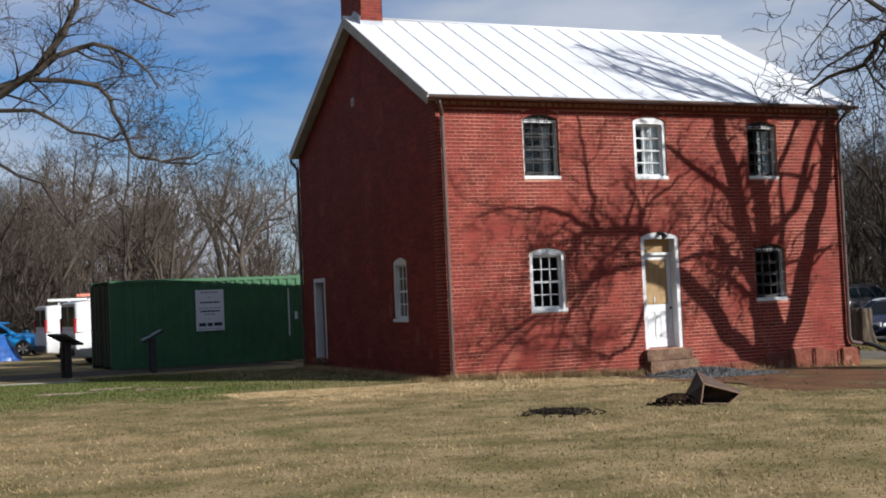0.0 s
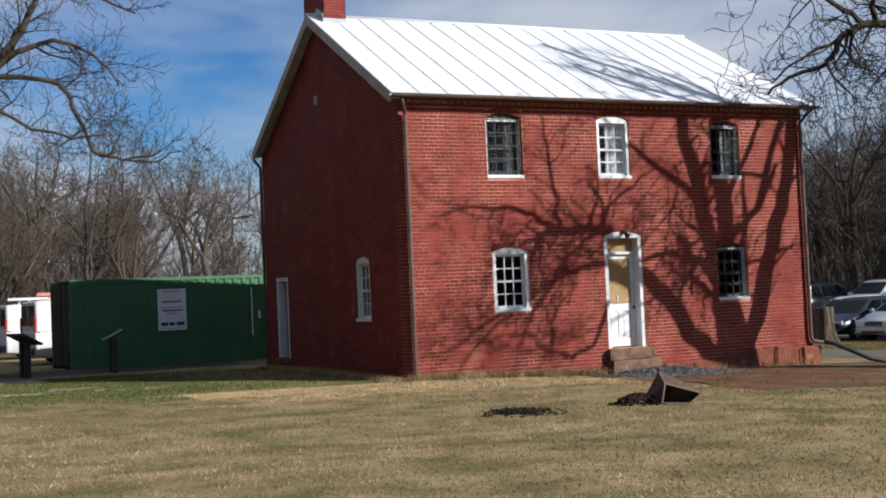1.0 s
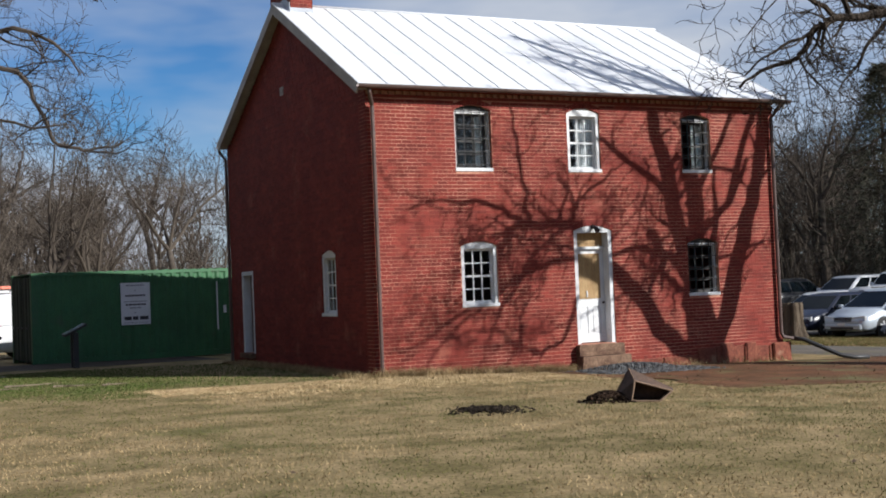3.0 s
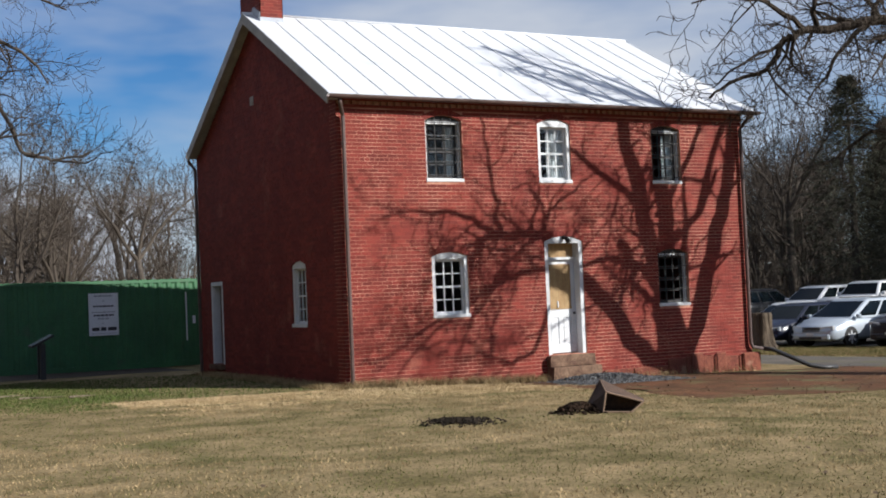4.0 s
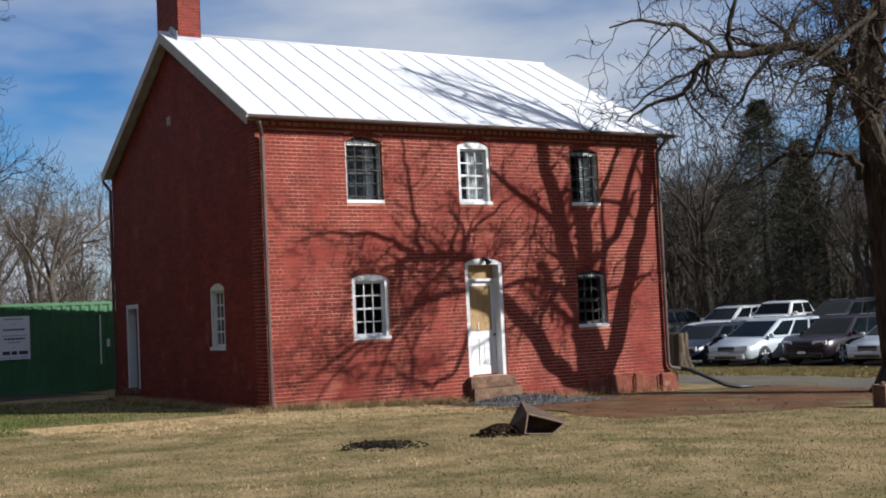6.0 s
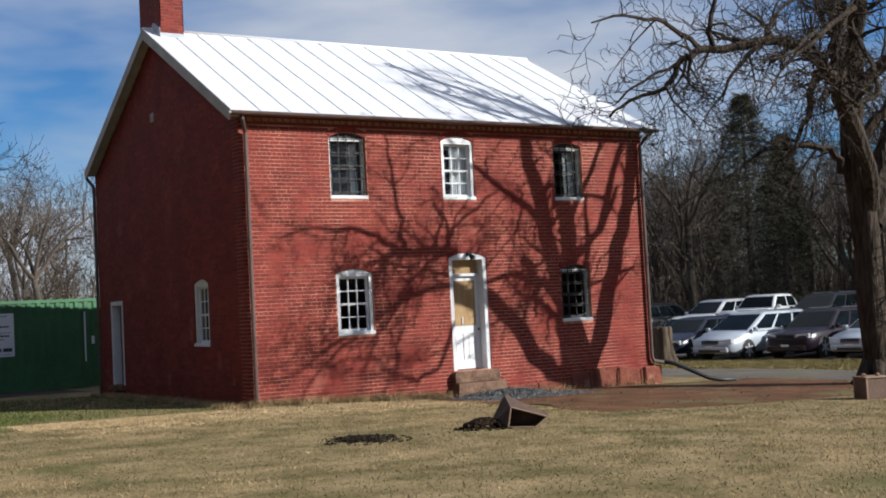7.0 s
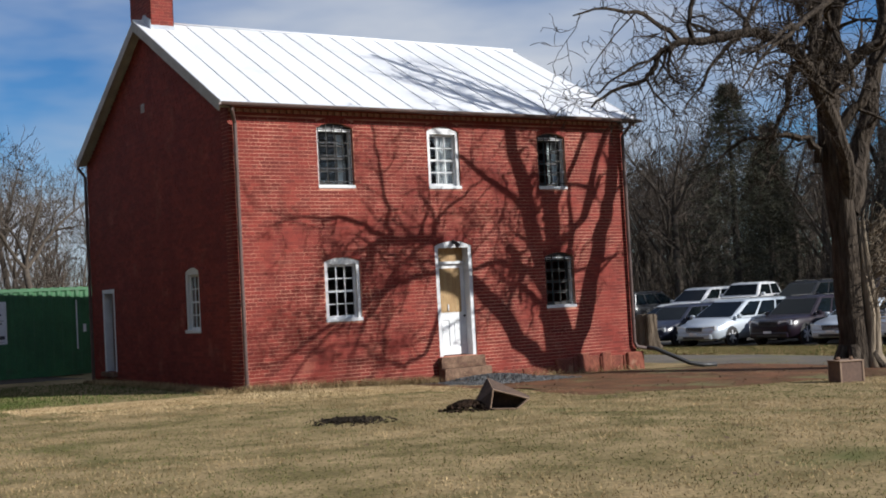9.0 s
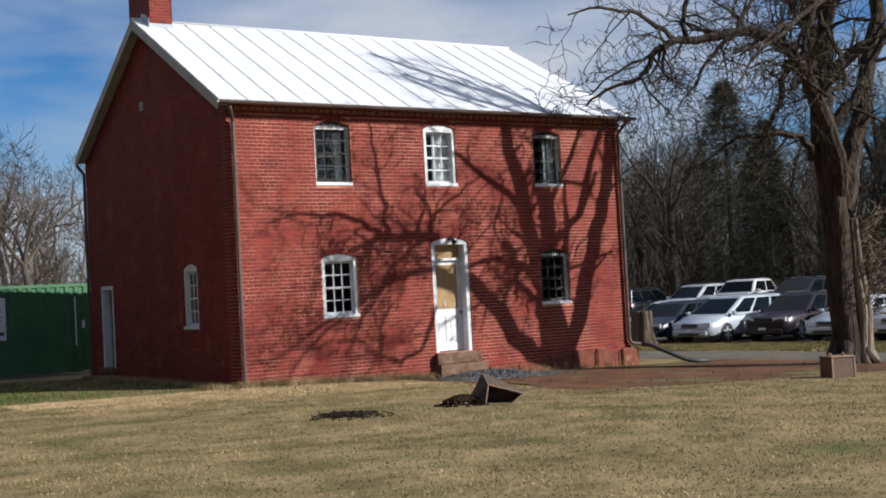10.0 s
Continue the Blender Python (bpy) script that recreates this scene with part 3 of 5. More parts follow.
# roof: standing-seam panels on both slopes
roof = part("roof", boxed(-0.16, W + 0.16, -0.02, 0.02, -0.05, 0.0), GREY_TRIM, house, "white standing-seam tin roof", at=pose(0, RIDGE_Y, RIDGE - 0.04))
for side in (-1, 1):
    run = RIDGE_Y + OVER
    length = math.hypot(run, RIDGE - EAVE)
    tilt = math.atan2(RIDGE - EAVE, run)
    # local: x along the ridge, y down the slope, z out of the roof
    down = Vector((0, side * math.cos(tilt), -math.sin(tilt)))
    out = Vector((0, side * math.sin(tilt), math.cos(tilt)))
    across = down.cross(out)
    n_pan = 17
    wide = (W + 2 * OVER) / n_pan
    pm = Build()
    s0 = wide / 2
    pm.box(-s0 + 0.002, s0 - 0.002, 0, length, 0.0, 0.006)
    pm.box(-s0 + 0.001, -s0 + 0.014, 0.0, length, 0.006, 0.022)
    pm.box(s0 - 0.014, s0 - 0.001, 0.0, length, 0.006, 0.018)
    pan_mesh = pm.mesh("roof_panel", ROOF)
    deck = boxed(-OVER + 0.02, W + OVER - 0.02, 0.02, length - 0.01, -0.09, -0.003)
    base = Matrix(((1, down.x, out.x, 0), (0, down.y, out.y, 0), (0, down.z, out.z, RIDGE - RIDGE + 0.04), (0, 0, 0, 1)))
    part("roof_deck", deck, GREY_TRIM, roof, at=base)
    for k in range(n_pan):
        p2 = new("roof_panel", pan_mesh)
        p2.parent = roof
        p2.matrix_basis = base @ pose(-OVER + wide * (k + 0.5), 0, 0)
    # rake boards at both gables
    for x0, x1 in ((-OVER, -OVER + 0.03), (W + OVER - 0.03, W + OVER)):
        part("rake_board", boxed(x0, x1, 0.0, length, -0.20, -0.004), GREY_TRIM, roof, "weathered grey rake board", at=base)
    part("soffit", boxed(-OVER + 0.03, -0.001, 0.02, length - 0.02, -0.135, -0.10), GREY_TRIM, roof, at=base)
part("ridge_cap", tubed([(-OVER, 0, 0.045), (W + OVER, 0, 0.045)], 0.045, 8), ROOF, roof, smooth=True)

# gutters and downpipes
for y, s, x0 in ((-OVER - 0.07, -1, -0.27), (2 * RIDGE_Y + OVER + 0.07, 1, -0.22)):
    g = Build()
    prof = [(0.075 * math.cos(a), 0.075 * math.sin(a)) for a in np.linspace(math.pi, 2 * math.pi, 9)]
    inner = [(0.066 * math.cos(a), 0.066 * math.sin(a) + 0.002) for a in np.linspace(2 * math.pi, math.pi, 9)]
    g.prism([(y + p, EAVE - 0.03 + q) for p, q in prof + inner], x0, W + 0.27, 0)
    part("gutter", g, PIPE, house, "brown half-round gutter")


def downpipe(x, y, top, foot, sx, sy, kick):
    pts = [(x - sx * 0.12, y + sy * 0.17, top), (x - sx * 0.12, y + sy * 0.17, top - 0.10), (x, y, top - 0.34), (x, y, foot + 0.12)]
    pts += kick
    b = Build()
    b.tube(pts, 0.042, 10)
    for z in (4.6, 3.1, 1.6):
        b.tube([(x, y, z - 0.03), (x, y, z + 0.03)], 0.049, 10)
    part("downpipe", b, PIPE, house, "brown metal downpipe", smooth=False)


downpipe(0.11, -0.085, EAVE - 0.06, -0.05, 1, -1, [(0.11, -0.085, -0.04)])
downpipe(W - 0.10, -0.075, EAVE - 0.06, 0.10, -1, -1, [(W - 0.06, -0.09, 0.12), (W + 0.22, -0.16, 0.06)])
downpipe(-0.03, D + 0.05, EAVE - 0.06, -0.2, 1, 1, [(-0.03, D + 0.05, -0.2)])

# chimney
CH = (0.02, 0.56, 4.15, 5.5)
ch_build = Build()
ch_build.box(CH[0] + 0.006, CH[1] - 0.006, CH[2] + 0.006, CH[3] - 0.006, 7.2, 9.45)
chimney = part("chimney", ch_build, MORTAR, house, "red brick chimney with grey lead flashing")
cbk = Build()
for row in range(29):
    za = 7.35 + row * COURSE
    for k in range(3):
        lo = CH[0] + (0.0 if row % 2 else -0.10) + k * 0.214
        p, q = max(lo, CH[0]), min(lo + 0.205, CH[1])
        if q - p > 0.02:
            brick_box(cbk, p, q, za, za + 0.064, 1, CH[2], CH[2] + 0.02)
    for k in range(7):
        lo = CH[2] + (0.0 if row % 2 else -0.10) + k * 0.214
        p, q = max(lo, CH[2]), min(lo + 0.205, CH[3])
        if q - p > 0.02:
            brick_box(cbk, p, q, za, za + 0.064, 0, CH[0], CH[0] + 0.02)
            brick_box(cbk, p, q, za, za + 0.064, 0, CH[1], CH[1] - 0.02)
tagged(part("chimney_brick", cbk, BRICK, chimney, fix=False), kind="stuff")
cap = boxed(CH[0] - 0.05, CH[1] + 0.05, CH[2] - 0.05, CH[3] + 0.05, 9.45, 9.55)
part("chimney_cap", cap, STEP, chimney, bevel=0.01)
fl = Build()
steps_n = 6
for k in range(steps_n):
    y0, y1 = CH[2] + 0.1 * k, CH[2] + 0.1 * (k + 1)
    fl.box(CH[0] - 0.012, CH[0] - 0.003, y0, y1, roof_z(y0) - 0.1, roof_z(y1) + 0.17)
fl.box(CH[0] - 0.012, CH[1] + 0.012, CH[2] - 0.012, CH[2] - 0.003, roof_z(CH[2]) - 0.15, roof_z(CH[2]) + 0.10)
part("flashing", fl, mat("grey_lead", (0.42, 0.45, 0.50), (0.34, 0.36, 0.40), 4.0, 0.5, bump=0.1), chimney, "grey lead step flashing")

# stone footing that shows where the ground falls away
rng = random.Random(5)
x = 5.95
while x < W + 0.12:
    wd = rng.uniform(0.5, 0.95)
    x1 = min(x + wd, W + 0.16)
    top = rng.uniform(-0.05, 0.0) if x > 7.2 else rng.uniform(-0.2, -0.13)
    fb = boxed(x + 0.008, x1 - 0.008, -0.02 - rng.uniform(0, 0.025), 0.004, -0.85, top)
    part("footing_stone", fb, STONE, wall_front, bevel=0.02)
    x = x1
for x0, x1, top, y in ((8.30, 8.66, 0.06, -0.05), (9.0, 9.3, 0.05, -0.06), (9.76, 10.28, 0.0, -0.09)):
    part("footing_stone", boxed(x0, x1, y, 0.003, -0.85, top), STONE, wall_front, bevel=0.03)

# steps at the front door
st = thing("door_steps", pose(5.1, 0, -0.35), "two worn sandstone steps at the front door", "steps")
def worn_slab(x0, x1, y0, y1, z0, z1, seed):
    """A stone slab with broken, uneven edges."""
    n, m = 14, 4
    rings = []
    for j, (f, z) in enumerate(((0.0, z0), (0.0, z0 + (z1 - z0) * 0.5), (0.012, z1 - 0.02), (0.045, z1))):
        edge = [(x0 + (x1 - x0) * i / n, y0) for i in range(n)] + [(x1, y0 + (y1 - y0) * i / m) for i in range(m)]
        edge += [(x1 - (x1 - x0) * i / n, y1) for i in range(n)] + [(x0, y1 - (y1 - y0) * i / m) for i in range(m)]
        ring = []
        for x, y in edge:
            w = noise.noise(Vector((x * 5, y * 5 + seed, z * 7)))
            ring.append((x + (0.5 * (x0 + x1) - x) * f + 0.014 * w, y + (0.5 * (y0 + y1) - y) * f + 0.018 * noise.noise(Vector((x * 6, seed, z * 9))), z + (0.012 * w if j > 1 else 0)))
        rings.append(ring)
    b = Build()
    b.loft(rings)
    return b


part("step", worn_slab(-0.56, 0.56, -0.16, 0.0, 0.36, 0.585, 1.0), STEP, st, "worn upper slab")
part("step", worn_slab(-0.58, 0.62, -0.30, -0.03, -0.1, 0.35, 5.0), STEP, st, "broken lower slab")

# ---------------- lawn, tracks and patches ----------------
def wobble(k, amount):
    def edge(u, v):
        return (u + amount * noise.noise(Vector((v * 5, k, 1.7))) * (1 if u in (0.0, 1.0) else 0.3),
                v + amount * noise.noise(Vector((u * 5, k, 4.1))) * (1 if v in (0.0, 1.0) else 0.3))
    return edge


def slanted(p, q, wide0, wide1, nx, ny, lift, k):
    """A strip on the ground from p to q."""
    p, q = Vector(p), Vector(q)
    d = (q - p).normalized()
    s = Vector((-d.y, d.x))
    b = Build()
    for j in range(ny + 1):
        for i in range(nx + 1):
            t, u = j / ny, i / nx - 0.5
            wd = wide0 + (wide1 - wide0) * t
            c = p + (q - p) * t + s * (u * wd + (0.12 * noise.noise(Vector((t * 9, k, u * 2))) if abs(u) > 0.4 else 0))
            rim = i in (0, nx) or j in (0, ny)
            b.v.append((c.x, c.y, ground_z(c.x, c.y) + (lift if not rim else -0.015)))
    b.f = [(j * (nx + 1) + i, j * (nx + 1) + i + 1, (j + 1) * (nx + 1) + i + 1, (j + 1) * (nx + 1) + i) for j in range(ny) for i in range(nx)]
    return b


solo("road", slanted((13.3, 34.0), (15.5, -22.0), 4.4, 4.4, 10, 110, 0.02, 2.0), ROAD, "worn grey asphalt lane past the house", "road", kind="structure", smooth=True)
solo("parking_lot", slanted((30.5, 44.0), (32.5, -12.0), 17.0, 17.0, 24, 60, 0.025, 3.0), ROAD, "gravelly grey car park", "car park", kind="structure", smooth=True)
solo("yard", slanted((-13.0, 11.2), (0.6, 13.4), 4.2, 3.4, 8, 30, 0.015, 5.0), YARD, "shaded gravel yard behind the house", "yard", kind="structure", smooth=True)
solo("pavement", slanted((-16.0, 9.6), (-5.6, 8.15), 0.75, 0.6, 4, 20, 0.03, 6.0), CONCRETE, "narrow pale concrete path in the lawn", "path", kind="structure", smooth=True)
solo("dirt_patch", draped(3.4, 13.6, -6.8, -0.1, 40, 28, 0.012, wobble(3.3, 0.16)), DIRT, "bare reddish clay in front of the house", "dirt", kind="structure", smooth=True)
solo("gravel_patch", draped(4.0, 6.7, -1.9, -0.5, 24, 14, 0.028, wobble(7.3, 0.18)), GRAVEL, "bluish grey gravel before the steps", "gravel", kind="structure", smooth=True)
rng = random.Random(21)
pebbles = Build()
for _ in range(1500):
    x, y, r = rng.uniform(4.0, 6.8), rng.uniform(-2.1, -0.72), rng.uniform(0.012, 0.032)
    z = ground_z(x, y) + 0.03
    a = rng.uniform(0, 3)
    pebbles.add([(x + r * math.cos(a), y + r * math.sin(a), z), (x + r * math.cos(a + 2.1), y + r * math.sin(a + 2.1), z), (x + r * math.cos(a + 4.2), y + r * math.sin(a + 4.2), z), (x, y, z + r * 0.9)], [(0, 1, 3), (1, 2, 3), (2, 0, 3)])
for _ in range(2600):
    a, d = rng.uniform(0, 6.28), abs(rng.gauss(0, 0.5))
    x, y, r = 5.5 + 1.25 * d * math.cos(a), -0.62 + 0.42 * d * math.sin(a), rng.uniform(0.014, 0.034)
    if y > -0.05 or (4.6 < x < 5.75 and y > -0.42):
        continue
    z = ground_z(x, y) + 0.02 + 0.11 * max(0.0, 1 - d * d)
    a = rng.uniform(0, 3)
    pebbles.add([(x + r * math.cos(a), y + r * math.sin(a), z - r), (x + r * math.cos(a + 2.1), y + r * math.sin(a + 2.1), z - r), (x + r * math.cos(a + 4.2), y + r * math.sin(a + 4.2), z - r), (x, y, z + r * 0.8)], [(0, 1, 3), (1, 2, 3), (2, 0, 3)])
solo("gravel_stones", pebbles, GRAVEL, "loose blue-grey gravel stones by the steps", "gravel", kind="stuff", fix=False)


def blades(name, count, box, low, high, wide, material, label, keep, seed):
    r = np.random.RandomState(seed)
    x = r.uniform(box[0], box[1], count)
    y = r.uniform(box[2], box[3], count)
    ok = np.array([keep(a, c, k) for a, c, k in zip(x, y, r.uniform(0, 1, count))])
    x, y = x[ok], y[ok]
    n = len(x)
    z = np.array([ground_z(a, c) for a, c in zip(x, y)]) - 0.005
    ang, lean, tall = r.uniform(0, 6.28, n), r.uniform(0, 6.28, n), r.uniform(low, high, n)
    bend = tall * r.uniform(0.3, 1.1, n)
    v = np.empty((n, 3, 3))
    v[:, 0] = np.stack([x - wide * np.cos(ang), y - wide * np.sin(ang), z], 1)
    v[:, 1] = np.stack([x + wide * np.cos(ang), y + wide * np.sin(ang), z], 1)
    v[:, 2] = np.stack([x + bend * np.cos(lean), y + bend * np.sin(lean), z + tall], 1)
    me = bpy.data.meshes.new(name)
    me.vertices.add(3 * n)
    me.vertices.foreach_set("co", v.ravel())
    me.loops.add(3 * n)
    me.loops.foreach_set("vertex_index", np.arange(3 * n))
    me.polygons.add(n)
    me.polygons.foreach_set("loop_start", np.arange(0, 3 * n, 3))
    me.materials.append(material)
    me.update(calc_edges=True)
    me.validate()
    return tagged(new(name, me), label, "grass", kind="stuff")


def greenness(x, y):
    """Above zero where the lawn is green, below where it is straw."""
    g = 1.1 * noise.noise(Vector((x * 0.35, y * 0.55, 7.7))) + 0.9 * noise.noise(Vector((x * 1.1, y * 1.7, 2.2)))
    g += 0.8 * max(0.0, min(1.0, (-x - 2.5) / 3)) * max(0.0, min(1.0, (y + 7) / 5))
    if y > -3.2 and -4.5 < x < 4.5:
        g -= 0.45 * min(1.0, (y + 3.2) / 1.2)
    return g


def bare(x, y):
    if 3.6 < x < 13.3 and -6.6 < y < -0.1:
        return noise.noise(Vector((x * 0.8, y * 0.9, 3.0))) < 0.28 - 0.22 * max(0.0, -4.2 - y)
    return False


blades("dry_grass", 230000, (-15, 14, -17.5, -0.15), 0.012, 0.038, 0.006, BLADE_DRY, "short dry straw-coloured winter grass", lambda x, y, k: not bare(x, y) and greenness(x, y) < 0.22 * k + 0.02, 3)
blades("green_grass", 150000, (-15, 14, -17.5, -0.15), 0.012, 0.034, 0.006, BLADE_GREEN, "dull green patches of winter grass", lambda x, y, k: not bare(x, y) and greenness(x, y) > 0.28 * k - 0.08, 4)
blades("green_grass", 130000, (-16, -0.2, -1.5, 9.0), 0.015, 0.05, 0.008, BLADE_LUSH, "greener lawn beside the gable wall", lambda x, y, k: k < (0.35 + 0.8 * min(1.0, max(0.0, (-x - 2.0) / 3))) * min(1.0, max(0.0, (y + 1.3 + 1.2 * noise.noise(Vector((x * 0.9, y * 0.9, 5.5)))) / 2.2)) and (y > 0 or greenness(x, y) > 0.3 * k), 5)
blades("pale_dry_grass", 95000, (-7.0, 4.6, -3.6, -0.15), 0.012, 0.04, 0.007, BLADE_STRAW, "pale matted straw before the house", lambda x, y, k: k < min(1.0, (y + 3.6) / 2.6) * min(1.0, (x + 7.0) / 2.5) and greenness(x, y) < 0.5 * k and not bare(x, y), 16)
blades("tall_dry_grass", 9000, (0.0, 10.0, -0.42, -0.04), 0.06, 0.22, 0.006, BLADE_DRY, "uncut straw along the foot of the wall", lambda x, y, k: (x < 4.3) or k < 0.12, 6)
blades("tall_dry_grass", 5000, (-0.6, 0.0, -0.5, 8.5), 0.05, 0.15, 0.006, BLADE_DRY, "uncut straw along the gable wall", lambda x, y, k: True, 7)
blades("dry_grass", 45000, (16.6, 23.0, -8.0, 22.0), 0.03, 0.08, 0.012, BLADE_DRY, "straw in the verge beside the lane", lambda x, y, k: True, 18)
blades("green_grass", 60000, (16.6, 23.0, -8.0, 22.0), 0.03, 0.09, 0.012, BLADE_GREEN, "green verge between the lane and the cars", lambda x, y, k: True, 8)

rng = random.Random(8)
lv = Build()
for _ in range(600):
    x, y = rng.uniform(-14, 13), rng.uniform(-17, -0.3)
    if rng.random() < 0.6:
        x, y = rng.uniform(3, 13), rng.uniform(-8, -1)
    z, r, a = ground_z(x, y) + 0.03, rng.uniform(0.015, 0.04), rng.uniform(0, 6.28)
    c, s = math.cos(a) * r, math.sin(a) * r
    lv.add([(x - c, y - s, z), (x + s * 0.6, y - c * 0.6, z + rng.uniform(0, 0.02)), (x + c, y + s, z + rng.uniform(0, 0.03)), (x - s * 0.6, y + c * 0.6, z)], [(0, 1, 2, 3)])
solo("fallen_leaves", lv, LEAF, "scattered brown fallen leaves on the lawn", "leaves", kind="stuff", fix=False)
sticks = Build()
for x, y, a, n in ((-6.4, 3.2, 0.3, 1.1), (-5.6, 2.5, -0.4, 0.8), (-7.5, 2.2, 0.1, 1.3), (-4.8, 1.9, 0.15, 0.5)):
    p = [(x + math.cos(a) * n * k / 4, y + math.sin(a) * n * k / 4 + 0.05 * (k % 2), ground_z(x + math.cos(a) * n * k / 4, y + math.sin(a) * n * k / 4) + 0.05) for k in range(5)]
    sticks.tube(p, [0.02, 0.018, 0.015, 0.01, 0.006], 5)
solo("fallen_twigs", sticks, BARK_PALE, "dead fallen twigs lying on the grass", "twigs", kind="stuff")

# ---------------- green shipping container ----------------
CL, CWD, CHT = 6.06, 2.44, 2.59
con_dir = 5.6
con = thing("shipping_container", pose(-4.4, 13.98, -0.17, 0, 0, con_dir), "dark green corrugated steel shipping container", "container")
for x in (0, CL - 0.16):
    for y in (0, CWD - 0.16):
        part("corner_post", boxed(x, x + 0.16, y, y + 0.16, 0.0, CHT), GREEN, con, bevel=0.008)
for y in (0.0, CWD - 0.06):
    part("top_rail", boxed(0.16, CL - 0.16, y, y + 0.06, CHT - 0.09, CHT - 0.004), GREEN, con)
    part("bottom_rail", boxed(0.16, CL - 0.16, y, y + 0.06, 0.0, 0.16), GREEN, con)


def corrugated(x0, x1, depth, pitch, z0, z1, thick=0.004):
    """Trapezoid waves in a panel along x, with relief along y."""
    line, x = [], x0
    while x < x1 - 1e-6:
        for dx, y in ((0, 0), (pitch * 0.30, 0), (pitch * 0.5, depth), (pitch * 0.8, depth)):
            if x + dx < x1:
                line.append((x + dx, y))
        x += pitch
    line.append((x1, 0))
    b = Build()
    n = len(line)
    b.v = [(x, y + d, z) for d in (0, thick) for z in (z0, z1) for x, y in line]
    for i in range(n - 1):
        b.f += [(i, i + 1, n + i + 1, n + i), (2 * n + i + 1, 2 * n + i, 3 * n + i, 3 * n + i + 1), (n + i, n + i + 1, 3 * n + i + 1, 3 * n + i), (i + 1, i, 2 * n + i, 2 * n + i + 1)]
    return b


part("side_panel", corrugated(0.16, CL - 0.16, 0.036, 0.28, 0.16, CHT - 0.09), GREEN, con, at=pose(0, 0.012, 0), fix=False)
part("side_panel", corrugated(0.16, CL - 0.16, 0.036, 0.28, 0.16, CHT - 0.09), GREEN, con, at=pose(CL, CWD - 0.012, 0, 0, 0, 180), fix=False)
rf = boxed(0.05, CL - 0.05, 0.05, CWD - 0.05, CHT - 0.03, CHT - 0.012)
for k in range(20):
    rf.box(0.2 + k * 0.28, 0.34 + k * 0.28, 0.0, CWD, CHT - 0.012, CHT + 0.012)
part("roof_panel", rf, GREEN, con)
part("floor_panel", boxed(0.16, CL - 0.16, 0.06, CWD - 0.06, 0.10, 0.15), BLACK_POST, con)
for side in (0, 1):
    dm = pose(0.012, CWD - 0.17 if side == 0 else CWD / 2, 0, 0, 0, -90)
    db = corrugated(0, CWD / 2 - 0.17, 0.03, 0.36, 0.12, CHT - 0.12)
    dr = part("container_door", db, DULL_GREEN, con, "dark container door, its shade put in the colour", at=dm, fix=False)
    for x in (0.22, 0.78):
        part("lock_rod", tubed([(x, -0.05, 0.06), (x, -0.05, CHT - 0.08)], 0.018, 8), DULL_GREEN, dr)
        part("door_handle", boxed(x - 0.02, x + 0.3, -0.085, -0.065, 1.05, 1.09), IRON, dr)
part("end_panel", corrugated(0, CWD - 0.32, 0.036, 0.28, 0.1, CHT - 0.09), GREEN, con, at=pose(CL - 0.012, 0.16, 0, 0, 0, 90), fix=False)
part("vent_streak", boxed(5.45, 5.49, 0.0, 0.008, 0.75, 2.2), SIGN_W, con, "pale scraped streak on the paint")
part("vent_plate", boxed(5.66, 5.75, 0.0, 0.010, 1.25, 1.48), SIGN_W, con, "small pale plate")

# white notice on the container
sg = thing("notice_sign", pose(-4.4, 13.98, -0.17, 0, 0, con_dir) @ pose(2.52, -0.012, 1.02), "white notice board fixed on the green container", "sign")
part("board", boxed(0, 0.87, 0, 0.012, 0, 1.22), SIGN_W, sg, bevel=0.003)
for z, x0, x1, hgt, ink in ((1.12, 0.16, 0.70, 0.045, GREY_INK), (0.98, 0.40, 0.46, 0.03, GREY_INK), (0.82, 0.13, 0.74, 0.05, INK), (0.66, 0.08, 0.79, 0.028, GREY_INK),
                            (0.56, 0.14, 0.73, 0.05, INK), (0.47, 0.26, 0.60, 0.04, GREY_INK), (0.34, 0.38, 0.44, 0.025, GREY_INK), (0.05, 0.07, 0.80, 0.018, GREY_INK)):
    b = Build()
    x = x0
    while x < x1:
        wd = min(random.uniform(0.04, 0.12), x1 - x)
        b.box(x, x + wd, -0.004, 0.0, z, z + hgt)
        x += wd + 0.02
    part("lettering", b, ink, sg, "illegible line of print")
b = Build()
for x0, x1 in ((0.09, 0.30), (0.34, 0.50), (0.55, 0.80)):
    b.box(x0, x1, -0.004, 0.0, 0.14, 0.24)
part("lettering", b, INK, sg, "thick black bars of print")

# two slanted reading panels on posts
for (x, y), turn, legs in (((-3.78, 10.9), -93, (-0.3, 0.3)), ((-6.05, 10.35), 112, (-0.12, 0.12))):
    m = pose(x, y, ground_z(x, y), 0, 0, turn)
    rp = thing("information_stand", m, "black slanted information panel on two posts", "information stand", "information stands")
    for lx in legs:
        part("post", boxed(lx - 0.06, lx + 0.06, -0.065, 0.065, -0.3, 0.92), BLACK_POST, rp, bevel=0.006)
    tilt = pose(0, 0, 0.98, 27, 0, 0)
    part("panel_frame", boxed(-0.42, 0.42, -0.30, 0.30, -0.03, 0.03), BLACK_POST, rp, bevel=0.008, at=tilt)
    part("panel_face", boxed(-0.38, 0.38, -0.26, 0.26, 0.031, 0.036), mat("sky_grey_panel_face", (0.32, 0.36, 0.38), (0.22, 0.26, 0.27), 4.0, 0.25, bump=0.0), rp, "glossy grey printed panel", at=tilt)

